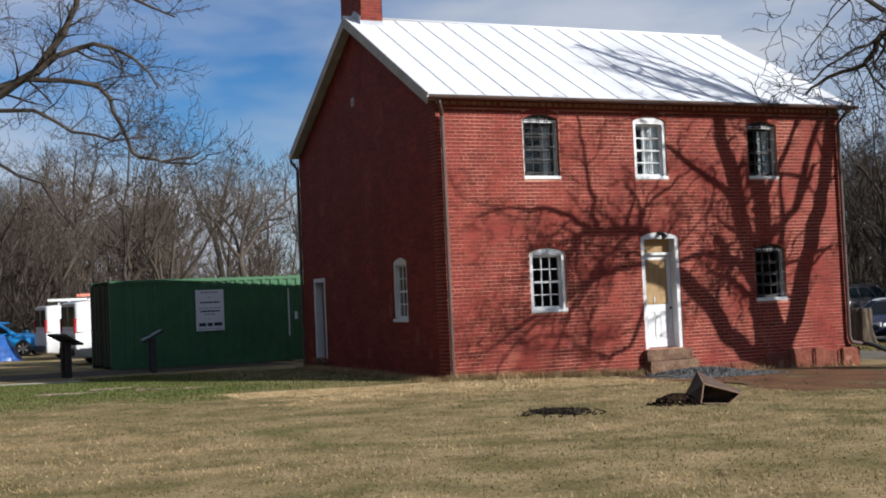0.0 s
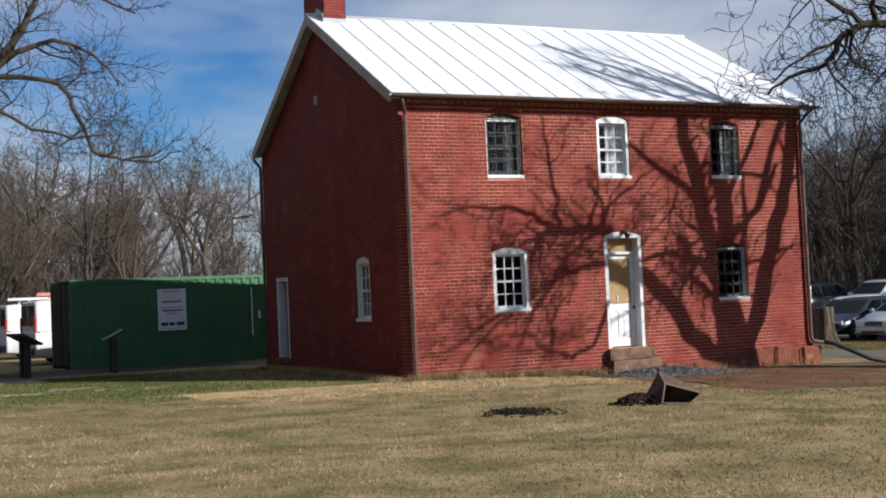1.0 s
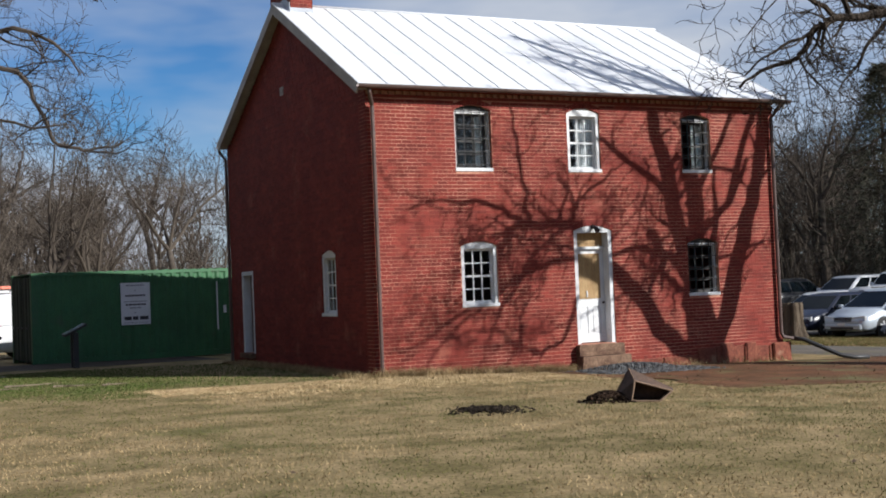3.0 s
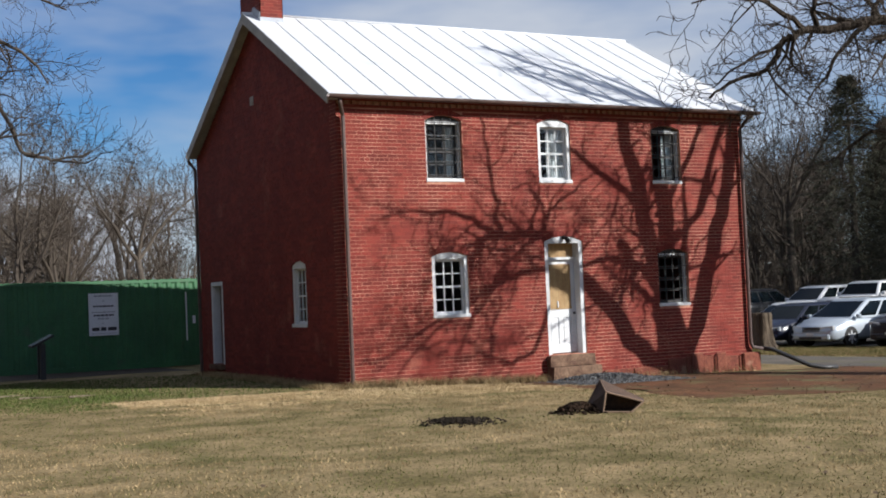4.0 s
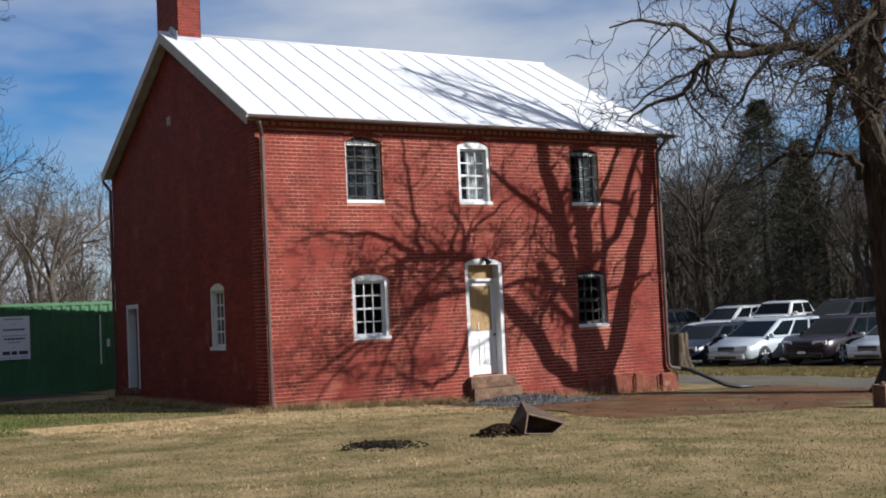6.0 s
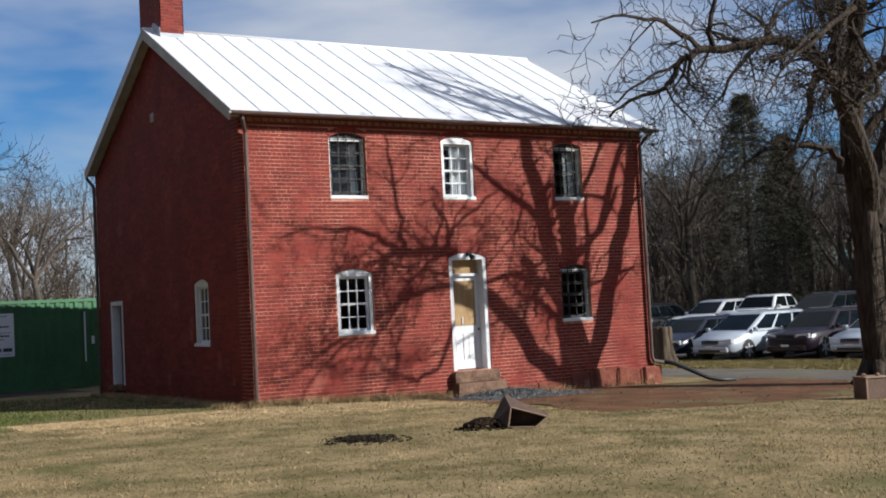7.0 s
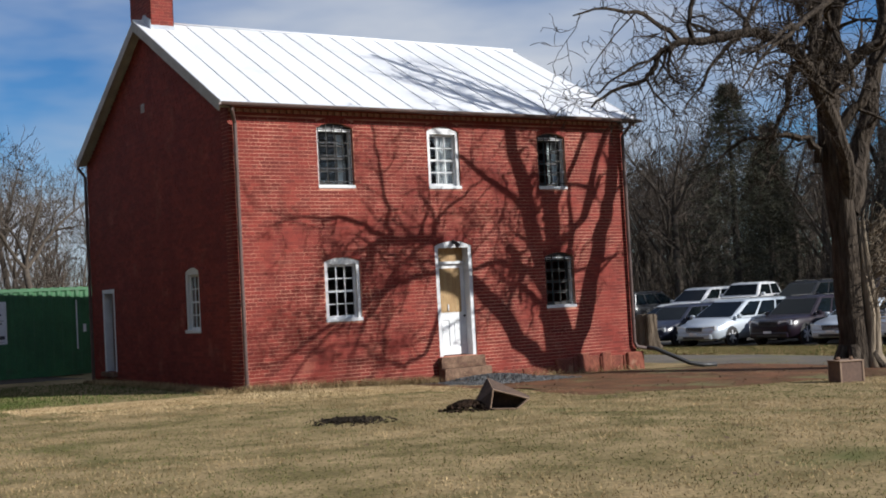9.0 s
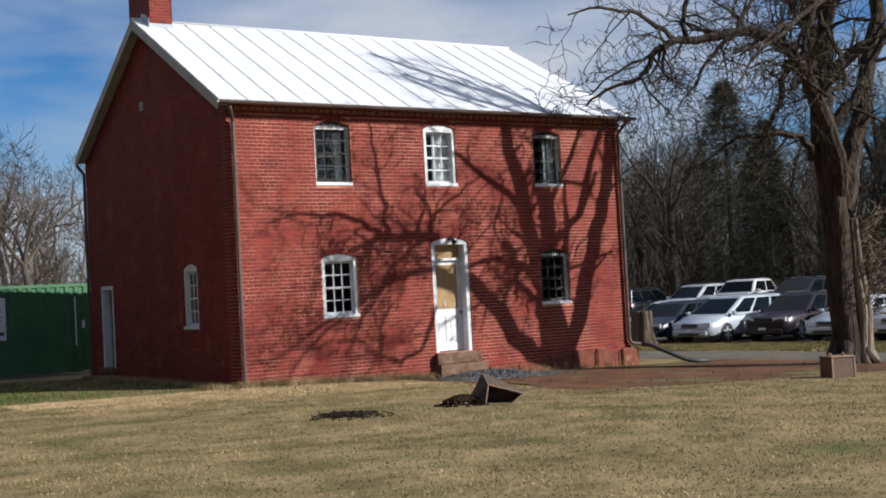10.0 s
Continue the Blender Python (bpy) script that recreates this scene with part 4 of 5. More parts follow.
# ---------------- vehicles ----------------
SPEC = {  # length, half width, height, belt, nose height, windscreen foot, roof front, roof rear, tail of the glass, tail height
    "saloon": (4.60, 0.88, 1.44, 0.93, 0.72, 0.22, 0.0, -0.20, -0.36, 0.95),
    "hatchback": (4.25, 0.88, 1.52, 0.97, 0.74, 0.25, 0.03, -0.38, -0.47, 0.97),
    "minivan": (5.00, 0.96, 1.64, 0.99, 0.76, 0.30, 0.05, -0.44, -0.485, 1.05),
    "suv": (4.70, 0.95, 1.64, 1.02, 0.88, 0.22, 0.02, -0.42, -0.475, 1.08),
    "pickup": (5.40, 1.00, 1.72, 1.15, 1.02, 0.18, 0.07, -0.16, -0.21, 1.15),
    "cargo_van": (5.70, 1.00, 2.10, 1.12, 0.98, 0.37, 0.25, -0.485, -0.495, 1.12),
}


def vehicle(kind, x, y, heading, colour, label, ladder=False):
    L, hw, H, belt, nose, ws, rf0, rr, tail, th = SPEC[kind]
    z = ground_z(x, y) + 0.025
    car = thing("van" if kind == "cargo_van" else ("pickup_truck" if kind == "pickup" else "car"), pose(x, y, z, 0, 0, heading), label, "van" if kind == "cargo_van" else "car", "parked vehicles")

    def ring(px, w, z0, z1, r):
        return [(px, -w + r, z0), (px, w - r, z0), (px, w, z0 + r), (px, w + 0.012, (z0 + z1) / 2), (px, w - 0.01, z1 - r), (px, w - r * 1.3, z1), (px, -w + r * 1.3, z1), (px, -w + 0.01, z1 - r), (px, -w - 0.012, (z0 + z1) / 2), (px, -w, z0 + r)]
    b = Build()
    prof = [(0.502, 0.64, 0.34, nose - 0.20, 0.05), (0.495, 0.78, 0.28, nose - 0.11, 0.06), (0.478, 0.88, 0.24, nose - 0.04, 0.07), (0.445, 0.95, 0.22, nose + 0.02, 0.08), (0.39, 0.99, 0.22, nose + 0.08, 0.09), (ws + 0.05, 1.0, 0.22, belt - 0.05, 0.09), (ws - 0.04, 1.0, 0.22, belt, 0.09),
            (0.0, 1.0, 0.22, belt + 0.01, 0.09), (tail + 0.06, 1.0, 0.22, belt + 0.02, 0.09), (min(tail - 0.0, -0.45), 0.98, 0.24, th, 0.08), (-0.485, 0.95, 0.26, th - 0.03, 0.07), (-0.5, 0.88, 0.34, th - 0.12, 0.05)]
    prof.sort(key=lambda p: -p[0])
    b.loft([ring(f * L, hw * w, z0, z1, r) for f, w, z0, z1, r in prof])
    body = part("body", b, colour, car, smooth=True)
    tw = hw * (0.76 if kind != "cargo_van" else 0.88)
    bw = hw * 0.965
    foot, top_f, top_r, rear = ws * L, rf0 * L, rr * L, tail * L
    c = Build()
    zb = belt - 0.03
    zm = H - 0.07

    def shell(x0, x1, w, z, r):
        """A rounded outline of the cabin at one height."""
        q = []
        for cx, cy, a0 in ((x1 - r, w - r, 0.0), (x0 + r, w - r, 0.5), (x0 + r, -w + r, 1.0), (x1 - r, -w + r, 1.5)):
            q += [(cx + r * math.cos(math.pi * (a0 + d)), cy + r * math.sin(math.pi * (a0 + d)), z) for d in (0.0, 0.17, 0.33, 0.5)]
        return q
    c.loft([shell(rear, foot, bw, zb, 0.07), shell(top_r - 0.06, top_f + 0.10, tw + 0.03, zm, 0.10), shell(top_r + 0.02, top_f, tw - 0.02, H - 0.02, 0.14), shell(top_r + 0.3, top_f - 0.3, tw - 0.22, H + 0.012, 0.16)])
    part("cabin", c, colour, car)

    def pane(name, q, label=""):
        """A thin pane set 6 mm proud on a sloping face, given by its corners."""
        q = [Vector(p) for p in q]
        nrm = (q[1] - q[0]).cross(q[3] - q[0]).normalized()
        g = Build()
        g.add([p + nrm * 0.008 for p in q] + [p - nrm * 0.01 for p in q], [(0, 1, 2, 3), (7, 6, 5, 4), (0, 4, 5, 1), (1, 5, 6, 2), (2, 6, 7, 3), (3, 7, 4, 0)])
        part(name, g, CAR_GLASS, car, label)

    def on(side, f, h):
        """A point of the cabin's side, f from the rear to the front, h from the belt to the roof."""
        lo = Vector((rear + (foot - rear) * f, side * bw, zb))
        hi = Vector((top_r - 0.06 + (top_f + 0.10 - top_r + 0.06) * f, side * (tw + 0.03), zm))
        return lo + (hi - lo) * h
    fr = [Vector((foot, s * bw, zb)) for s in (-1, 1)] + [Vector((top_f + 0.10, s * (tw + 0.03), zm)) for s in (1, -1)]

    def inset(q, a, lo, hi):
        def mixq(u, v):
            return (q[0] * (1 - u) + q[1] * u) * (1 - v) + (q[3] * (1 - u) + q[2] * u) * v
        return [mixq(a, lo), mixq(1 - a, lo), mixq(1 - a, hi), mixq(a, hi)]
    pane("windscreen", inset(fr, 0.05, 0.10, 0.95))
    bk = [Vector((rear, s * bw, zb)) for s in (1, -1)] + [Vector((top_r - 0.06, s * (tw + 0.03), zm)) for s in (-1, 1)]
    if kind == "cargo_van":
        for a, c2 in ((0.06, 0.47), (0.53, 0.94)):
            q = [bk[0].lerp(bk[1], a).lerp(bk[3].lerp(bk[2], a), 0.2), bk[0].lerp(bk[1], c2).lerp(bk[3].lerp(bk[2], c2), 0.2), bk[0].lerp(bk[1], c2).lerp(bk[3].lerp(bk[2], c2), 0.9), bk[0].lerp(bk[1], a).lerp(bk[3].lerp(bk[2], a), 0.9)]
            pane("rear_window", q)
    else:
        pane("rear_window", inset(bk, 0.08, 0.15, 0.92))
    cuts = {"saloon": ((0.10, 0.47), (0.51, 0.90)), "hatchback": ((0.06, 0.26), (0.30, 0.58), (0.62, 0.93)), "minivan": ((0.05, 0.30), (0.34, 0.62), (0.66, 0.93)), "suv": ((0.05, 0.27), (0.31, 0.60), (0.64, 0.93)),
            "pickup": ((0.08, 0.42), (0.47, 0.92)), "cargo_van": ((0.80, 0.95),)}[kind]
    for s in (-1, 1):
        for f0, f1 in cuts:
            q = [on(s, f0, 0.12), on(s, f1, 0.12), on(s, f1, 0.93), on(s, f0, 0.93)]
            if f1 > 0.9:
                q[2] = on(s, f1 - 0.02, 0.93)
            pane("side_window", q if s < 0 else q[::-1])
        part("mirror", boxed(foot - 0.35, foot - 0.2, s * (hw + 0.02) - (0 if s > 0 else 0.16), s * (hw + 0.02) + (0.16 if s > 0 else 0), belt - 0.02, belt + 0.12), colour, car, bevel=0.03)
        hl = Build()
        hz = nose - 0.12
        hl.loft([[(0.492 * L, s * hw * 0.42, hz - 0.06), (0.492 * L, s * hw * 0.42, hz + 0.06), (0.488 * L, s * hw * 0.45, hz + 0.07), (0.485 * L, s * hw * 0.45, hz - 0.07)],
                 [(0.475 * L, s * hw * 0.90, hz - 0.05), (0.475 * L, s * hw * 0.90, hz + 0.10), (0.462 * L, s * hw * 0.93, hz + 0.11), (0.462 * L, s * hw * 0.93, hz - 0.05)]])
        part("headlight", hl, HEADLIGHT, car, "clear glass headlight", at=pose(0.03, 0, 0))
        tz0, tz1 = (1.05, 1.55) if kind == "cargo_van" else (th - 0.28, th - 0.06)
        part("tail_light", boxed(-0.502 * L, -0.47 * L, s * hw * 0.86 - 0.07, s * hw * 0.86 + 0.07, tz0, tz1), TAIL, car, "red tail light", bevel=0.012)
        for fx in (0.31, -0.30):
            wr = 0.36 if kind in ("suv", "pickup", "cargo_van") else 0.325
            m = pose(fx * L, s * (hw - 0.075), wr)
            wb = Build()
            n = 20
            outline = [(0.10, wr - 0.03), (0.115, wr - 0.09), (-0.115, wr - 0.09), (-0.10, wr - 0.03), (-0.07, wr), (0.07, wr)]
            wb.v = [(rr2 * math.cos(2 * math.pi * k / n), yy, rr2 * math.sin(2 * math.pi * k / n)) for k in range(n) for yy, rr2 in outline]
            e = len(outline)
            wb.f = [(k * e + i, k * e + (i + 1) % e, ((k + 1) % n) * e + (i + 1) % e, ((k + 1) % n) * e + i) for k in range(n) for i in range(e)]
            tyre = part("wheel", wb, TYRE, car, at=m)
            rb = Build()
            rb.tube([(0, s * 0.10, 0), (0, s * 0.115, 0)], wr * 0.22, 10)
            for k in range(6):
                a = math.pi * k / 3
                rb.box(-0.035, 0.035, s * 0.095 - 0.01, s * 0.095 + 0.01, 0.02, wr * 0.76, Matrix.Rotation(a, 4, "Y"))
            rb.tube([(0, -s * 0.02, 0), (0, s * 0.05, 0)], wr * 0.76, 16)
            part("rim", rb, RIM, tyre)
            part("wheel_arch", tubed([(fx * L, s * (hw - 0.10), wr), (fx * L, s * (hw + 0.016), wr)], wr + 0.045, 20), CAR_TRIM, car)
    grille = Build()
    for k in range(4):
        grille.box(0.487 * L, 0.503 * L, -hw * 0.38, hw * 0.38, nose - 0.22 + k * 0.045, nose - 0.195 + k * 0.045)
    part("grille", grille, CAR_TRIM, car, "dark slatted grille")
    part("bumper", boxed(0.47 * L, 0.512 * L, -hw * 0.80, hw * 0.80, 0.26, 0.46), colour if kind != "cargo_van" else CAR_TRIM, car, bevel=0.04)
    part("air_intake", boxed(0.50 * L, 0.515 * L, -hw * 0.5, hw * 0.5, 0.29, 0.37), CAR_TRIM, car, bevel=0.01)
    part("rear_bumper", boxed(-0.515 * L, -0.47 * L, -hw * 0.86, hw * 0.86, 0.32, 0.56), colour if kind != "cargo_van" else CAR_TRIM, car, bevel=0.04)
    part("number_plate", boxed(0.512 * L, 0.518 * L, -0.15, 0.15, 0.42, 0.50), SIGN_W, car, "plain white plate")
    if kind in ("suv", "minivan", "pickup"):
        for s in (-1, 1):
            part("roof_rail", tubed([(top_f - 0.3, s * (tw - 0.05), H + 0.03), (top_r + 0.3, s * (tw - 0.05), H + 0.03)], 0.018, 6), CAR_TRIM, car)
    if ladder:
        for px in (-1.9, 0.0, 1.5):
            part("rack_bar", boxed(px - 0.03, px + 0.03, -0.85, 0.85, H + 0.12, H + 0.16), WHITE, car)
            for s in (-1, 1):
                part("rack_foot", boxed(px - 0.03, px + 0.03, s * 0.8 - 0.03, s * 0.8 + 0.03, H - 0.03, H + 0.12), WHITE, car)
        lad = Build()
        for yy in (-0.75, -0.35):
            lad.box(-2.6, 2.2, yy - 0.03, yy + 0.03, H + 0.16, H + 0.25)
        for k in range(15):
            lad.box(-2.5 + k * 0.32, -2.46 + k * 0.32, -0.72, -0.38, H + 0.19, H + 0.22)
        lad_ob = part("ladder", lad, LADDER if ladder == "orange" else WHITE, car, "ladder lashed on the roof rack")
    return car


P_WHITE = paint("white_car_paint", (0.605, 0.613, 0.622))
P_SILVER = paint("silver_car_paint", (0.46, 0.51, 0.56), 0.28, 0.25)
P_NAVY = paint("navy_car_paint", (0.010, 0.013, 0.028))
P_PLUM = paint("dark_plum_car_paint", (0.014, 0.008, 0.014))
P_DARK = paint("black_car_paint", (0.008, 0.009, 0.012))
P_BLUE = paint("bright_blue_car_paint", (0.02, 0.22, 0.55))
P_LBLUE = paint("pale_blue_car_paint", (0.25, 0.33, 0.42), 0.3, 0.4)

vehicle("cargo_van", -2.05, 21.0, 8, P_WHITE, "white work van with an orange ladder on the roof", "orange")
vehicle("cargo_van", -2.25, 28.6, 8, P_WHITE, "white work van with a pale roof rack", "white")
vehicle("hatchback", -6.0, 36.5, -25, P_BLUE, "bright blue hatchback parked on the grass edge")
tarp = Build()
n_t, m_t = 36, 26
for j in range(m_t + 1):
    for i in range(n_t + 1):
        u, v = 2 * i / n_t - 1, 2 * j / m_t - 1
        h = max(0.0, 1 - abs(u) ** 3.2) * max(0.0, 1 - abs(v) ** 2.6)
        x, y = -7.45 + 1.75 * u, 29.5 + 1.1 * v
        w = noise.noise(Vector((u * 4.2, v * 4.2, 1.3))) + 0.6 * noise.noise(Vector((u * 9.5, v * 9.5, 6.1)))
        tarp.v.append((x + 0.08 * w, y + 0.08 * w, ground_z(x, y) + 0.01 + h * (1.15 + 0.16 * w)))
tarp.f = [(j * (n_t + 1) + i, j * (n_t + 1) + i + 1, (j + 1) * (n_t + 1) + i + 1, (j + 1) * (n_t + 1) + i) for j in range(m_t) for i in range(n_t)]
solo("tarpaulin", tarp, mat("blue_tarpaulin", (0.02, 0.10, 0.36), (0.012, 0.06, 0.22), 2.0, 0.4, bump=0.4, fine=14, grain=0.25), "crumpled blue tarpaulin over a heap by the vans", "tarpaulin")
HEAD = 189.0
row0 = Vector((24.6, 10.85))
step = Vector((0.16, -0.985)) * 2.62
for k, kind, colour, label in ((-1, "hatchback", P_NAVY, "dark blue hatchback in the front row"), (0, "minivan", P_SILVER, "silver minivan in the front row"), (1, "suv", P_PLUM, "dark plum sport utility car in the front row"),
                               (2, "saloon", P_SILVER, "silver saloon car in the front row behind the tree"), (3, "minivan", P_WHITE, "white minivan in the front row"), (4, "saloon", P_DARK, "black saloon car in the front row")):
    p = row0 + step * k
    vehicle(kind, p.x + (0.4 if kind == "suv" else 0), p.y, HEAD + (k * 37 % 5) - 2, colour, label)
vehicle("saloon", 27.5, 17.5, HEAD, P_WHITE, "white saloon car partly hidden by the house corner")
vehicle("suv", 31.2, 22.9, HEAD - 180, P_DARK, "dark sport utility car showing its red tail lamps")
for k, kind, colour, label in ((0, "suv", P_WHITE, "white estate car in the second row"), (1, "pickup", P_WHITE, "white pickup truck in the second row"), (2, "suv", P_DARK, "black sport utility car in the second row"),
                               (3, "suv", P_PLUM, "dark sport utility car in the second row"), (4, "saloon", P_DARK, "black saloon car in the second row"), (5, "hatchback", P_LBLUE, "pale blue hatchback in the second row"), (6, "suv", P_DARK, "black car at the far end of the second row")):
    p = Vector((31.7, 20.0)) + step * 1.08 * k
    vehicle(kind, p.x, p.y, HEAD + (k * 53 % 7) - 3, colour, label)

# ---------------- small things on the lawn ----------------
bx, by = 0.29, -8.10
hop = thing("tipped_fire_box", pose(bx, by, ground_z(bx, by), 0, 0, -34.4), "rusty metal fire box tipped over on the lawn", "fire box")


def plate(name, q, material, label="", thick=0.012):
    q = [Vector(p) for p in q]
    nrm = (q[1] - q[0]).cross(q[3] - q[0]).normalized() * thick
    b = Build()
    b.add([*q, *[p + nrm for p in q]], [(0, 1, 2, 3), (7, 6, 5, 4), (0, 4, 5, 1), (1, 5, 6, 2), (2, 6, 7, 3), (3, 7, 4, 0)])
    part(name, b, material, hop, label)


f_l, f_r, f_t, f_tr = (0, 0, 0.01), (0.37, 0.0, 0.0), (0.05, 0.0, 0.28), (0.54, 0.04, 0.13)
k_l, k_r, k_t, k_tr = (-0.25, 0.28, 0.03), (0.33, 0.24, 0.01), (-0.02, 0.34, 0.42), (0.55, 0.15, 0.15)
plate("box_side", (k_l, f_l, f_t, k_t), RUST, "tan rusted side plate")
plate("box_top", (k_t, f_t, f_tr, k_tr), RUST, "paler top plate")
plate("box_side", (f_r, k_r, k_tr, f_tr), RUST)
plate("box_bottom", (f_l, k_l, k_r, f_r), RUST)
plate("box_back", (k_l, k_t, k_tr, k_r), RUST, "sooty back plate")
for p, q in ((f_l, f_t), (f_t, f_tr), (f_tr, f_r), (f_r, f_l), (f_t, k_t)):
    part("box_edge", tubed([p, q], 0.012, 6), BOX_EDGE, hop, "bright worn edge")

def lumps(name, cx, cy, rx, ry, n, size, material, label, category, seed, mound=0.05):
    r = random.Random(seed)
    b = Build()
    for _ in range(n):
        a, d = r.uniform(0, 6.28), min(1.25, abs(r.gauss(0, 0.55)))
        x, y = cx + rx * d * math.cos(a), cy + ry * d * math.sin(a)
        s = r.uniform(0.4, 1.0) * size
        z = ground_z(x, y) + mound * max(0.0, 1 - d * d) + s * 0.15
        b.box(-s, s, -s * 0.5, s * 0.5, -s * 0.4, s * 0.4, pose(x, y, z, r.uniform(-40, 40), r.uniform(-40, 40), r.uniform(0, 180)))
    return solo(name, b, material, label, category, kind="stuff")


lumps("charcoal_pile", -1.72, -7.75, 0.46, 0.55, 700, 0.026, CHAR, "black charred remains of a fire on the lawn", "charcoal", 2, 0.03)
lumps("charcoal_pile", 0.08, -7.86, 0.40, 0.26, 380, 0.036, CLOD, "dark clods spilled from the fire box", "charcoal", 3, 0.12)

kx, ky = 8.25, -7.65
kb = thing("utility_box", pose(kx, ky, ground_z(kx, ky), 0, 0, -20), "brown panelled box standing before the old tree", "utility box")
part("box_body", boxed(-0.22, 0.22, -0.20, 0.20, -0.1, 0.36), BOX, kb)
for x in (-0.23, 0.205):
    for y in (-0.21, 0.185):
        part("box_post", boxed(x, x + 0.03, y, y + 0.03, -0.1, 0.385), BOX_EDGE, kb)
part("box_lid", boxed(-0.24, 0.24, -0.22, 0.22, 0.36, 0.385), BOX_EDGE, kb, "tan lid", bevel=0.006)
for k, (x, y, s) in enumerate(((-0.14, 0.02, 0.06), (0.08, -0.05, 0.045))):
    r = Build()
    r.loft([[(x + s * q * math.cos(a), y + s * q * 0.7 * math.sin(a), z) for a in np.linspace(0, 5.5, 8)] for q, z in ((0.8, 0.386), (1.0, 0.41), (0.55, 0.44))])
    solo("stone", r, STEP, "small stone lying on the brown box", "stone", at=pose(kx, ky, ground_z(kx, ky), 0, 0, -20))

# stump behind the house corner
sx, sy = 20.5, 11.2
sb = Build()
n = 64
sb.loft([[(sx + r * (1 + 0.14 * math.sin(3 * a + z) + 0.09 * math.sin(8 * a) + 0.05 * math.sin(13 * a + z)) * math.cos(a), sy + r * (1 + 0.14 * math.sin(3 * a + z) + 0.09 * math.sin(8 * a) + 0.05 * math.sin(13 * a + z)) * math.sin(a), ground_z(sx, sy) + z) for a in np.linspace(0, 2 * math.pi, n, endpoint=False)]
         for r, z in ((0.60, -0.1), (0.44, 0.18), (0.36, 0.6), (0.34, 1.16), (0.31, 1.26), (0.24, 1.20))])
solo("tree_stump", sb, STUMP, "weathered grey tree stump beside the parked cars", "stump")
# black drain hose from the downpipe
hp = [(10.3, -0.16, 0.07), (10.45, -0.3, 0.04), (10.75, -0.6, -0.16), (11.0, -0.85, -0.33), (11.3, -1.0, -0.40), (11.6, -1.1, -0.42)]
hb = Build()
hb.tube([(x, y, max(z, ground_z(x, y) + 0.05)) for x, y, z in hp], 0.05, 10)
solo("drain_hose", hb, HOSE, "black corrugated drain hose from the downpipe", "hose", smooth=True)

# ---------------- trees ----------------
def bent(p, d, length, segs, rng, curl, lift):
    """A crooked line from p along d."""
    pts, q, d = [Vector(p)], Vector(p), Vector(d).normalized()
    for _ in range(segs):
        d = (d + Vector((rng.gauss(0, curl), rng.gauss(0, curl), rng.gauss(0, curl) + lift))).normalized()
        q = q + d * (length / segs)
        pts.append(q.copy())
    return pts


def sprout(b, pts, r0, r1, level, rng, opts):
    """A limb along pts, and its branches, down to twigs."""
    n = len(pts)
    radii = [r0 + (r1 - r0) * k / (n - 1) for k in range(n)]
    b.tube(pts, radii, 8 if r0 > 0.12 else 6 if r0 > 0.05 else 4 if r0 > 0.02 else 3, cap=False)
    if level == 0:
        return
    total = sum((pts[k + 1] - pts[k]).length for k in range(n - 1))
    count = max(2, int(total * opts["dense"][level - 1] + rng.random()))
    for c in range(count):
        t = opts.get("bare", 0.15) + (1 - opts.get("bare", 0.15)) * (c + rng.random()) / count
        f = t * (n - 1)
        k = min(int(f), n - 2)
        p = pts[k].lerp(pts[k + 1], f - k)
        d = (pts[k + 1] - pts[k]).normalized()
        side = Vector((rng.gauss(0, 1), rng.gauss(0, 1), rng.gauss(0.15, 0.8)))
        side = (side - d * side.dot(d)).normalized()
        spread = rng.uniform(0.6, 1.25)
        length = opts["length"][level - 1] * rng.uniform(0.55, 1.2) * (1.15 - 0.55 * t)
        r = max(radii[k] * rng.uniform(0.35, 0.6), opts["thin"])
        sprout(b, bent(p, d * 0.7 + side * spread, length, opts.get("segs", 4), rng, opts["curl"], opts["lift"]), min(r, opts["cap"][level - 1]), opts["thin"] * 0.7, level - 1, rng, opts)


def crown_part(b, material, tree, label=""):
    return part("crown", b, material, tree, label, fix=False)


OLD = dict(dense=(6.6, 4.3, 2.1), length=(0.45, 0.95, 1.6), thin=0.0075, cap=(0.013, 0.026, 0.055), curl=0.34, lift=-0.02, segs=4, bare=0.12)
OPEN = dict(OLD, dense=(3.6, 2.2, 1.3))  # barer limbs over the lane
tx, ty = 11.85, -4.9
tree = thing("old_tree", pose(tx, ty, ground_z(tx, ty)), "large bare old tree with gnarled spreading limbs", "tree")
gz0 = ground_z(tx, ty)


def rel(x, y, z):
    return Vector((x - tx, y - ty, z - gz0))


rng = random.Random(11)
tb = Build()
tp = [rel(11.95, -4.9, -0.75), rel(11.92, -4.9, -0.35), rel(11.88, -4.9, 0.2), rel(11.8, -4.9, 1.2), rel(11.74, -4.92, 2.4), rel(11.68, -4.92, 3.4), rel(11.58, -4.9, 4.3), rel(11.55, -4.9, 5.2)]
tb.tube(tp, [0.48, 0.38, 0.31, 0.28, 0.26, 0.26, 0.26, 0.21], 30)
tb.tube([p + Vector((0.28, 0.20, 0)) * f for p, f in zip(tp[:7], (1.2, 1.1, 1.0, 1.0, 0.95, 0.8, 0.4))], [0.40, 0.32, 0.27, 0.23, 0.21, 0.19, 0.15], 26)
for v in range(len(tb.v)):
    p = Vector(tb.v[v])
    k = 0.07 * noise.noise(p * 2.2) + 0.05 * noise.noise(Vector((p.x * 9, p.y * 9, p.z * 0.9)))
    tb.v[v] = tuple(p + Vector((p.x, p.y, 0)).normalized() * k)
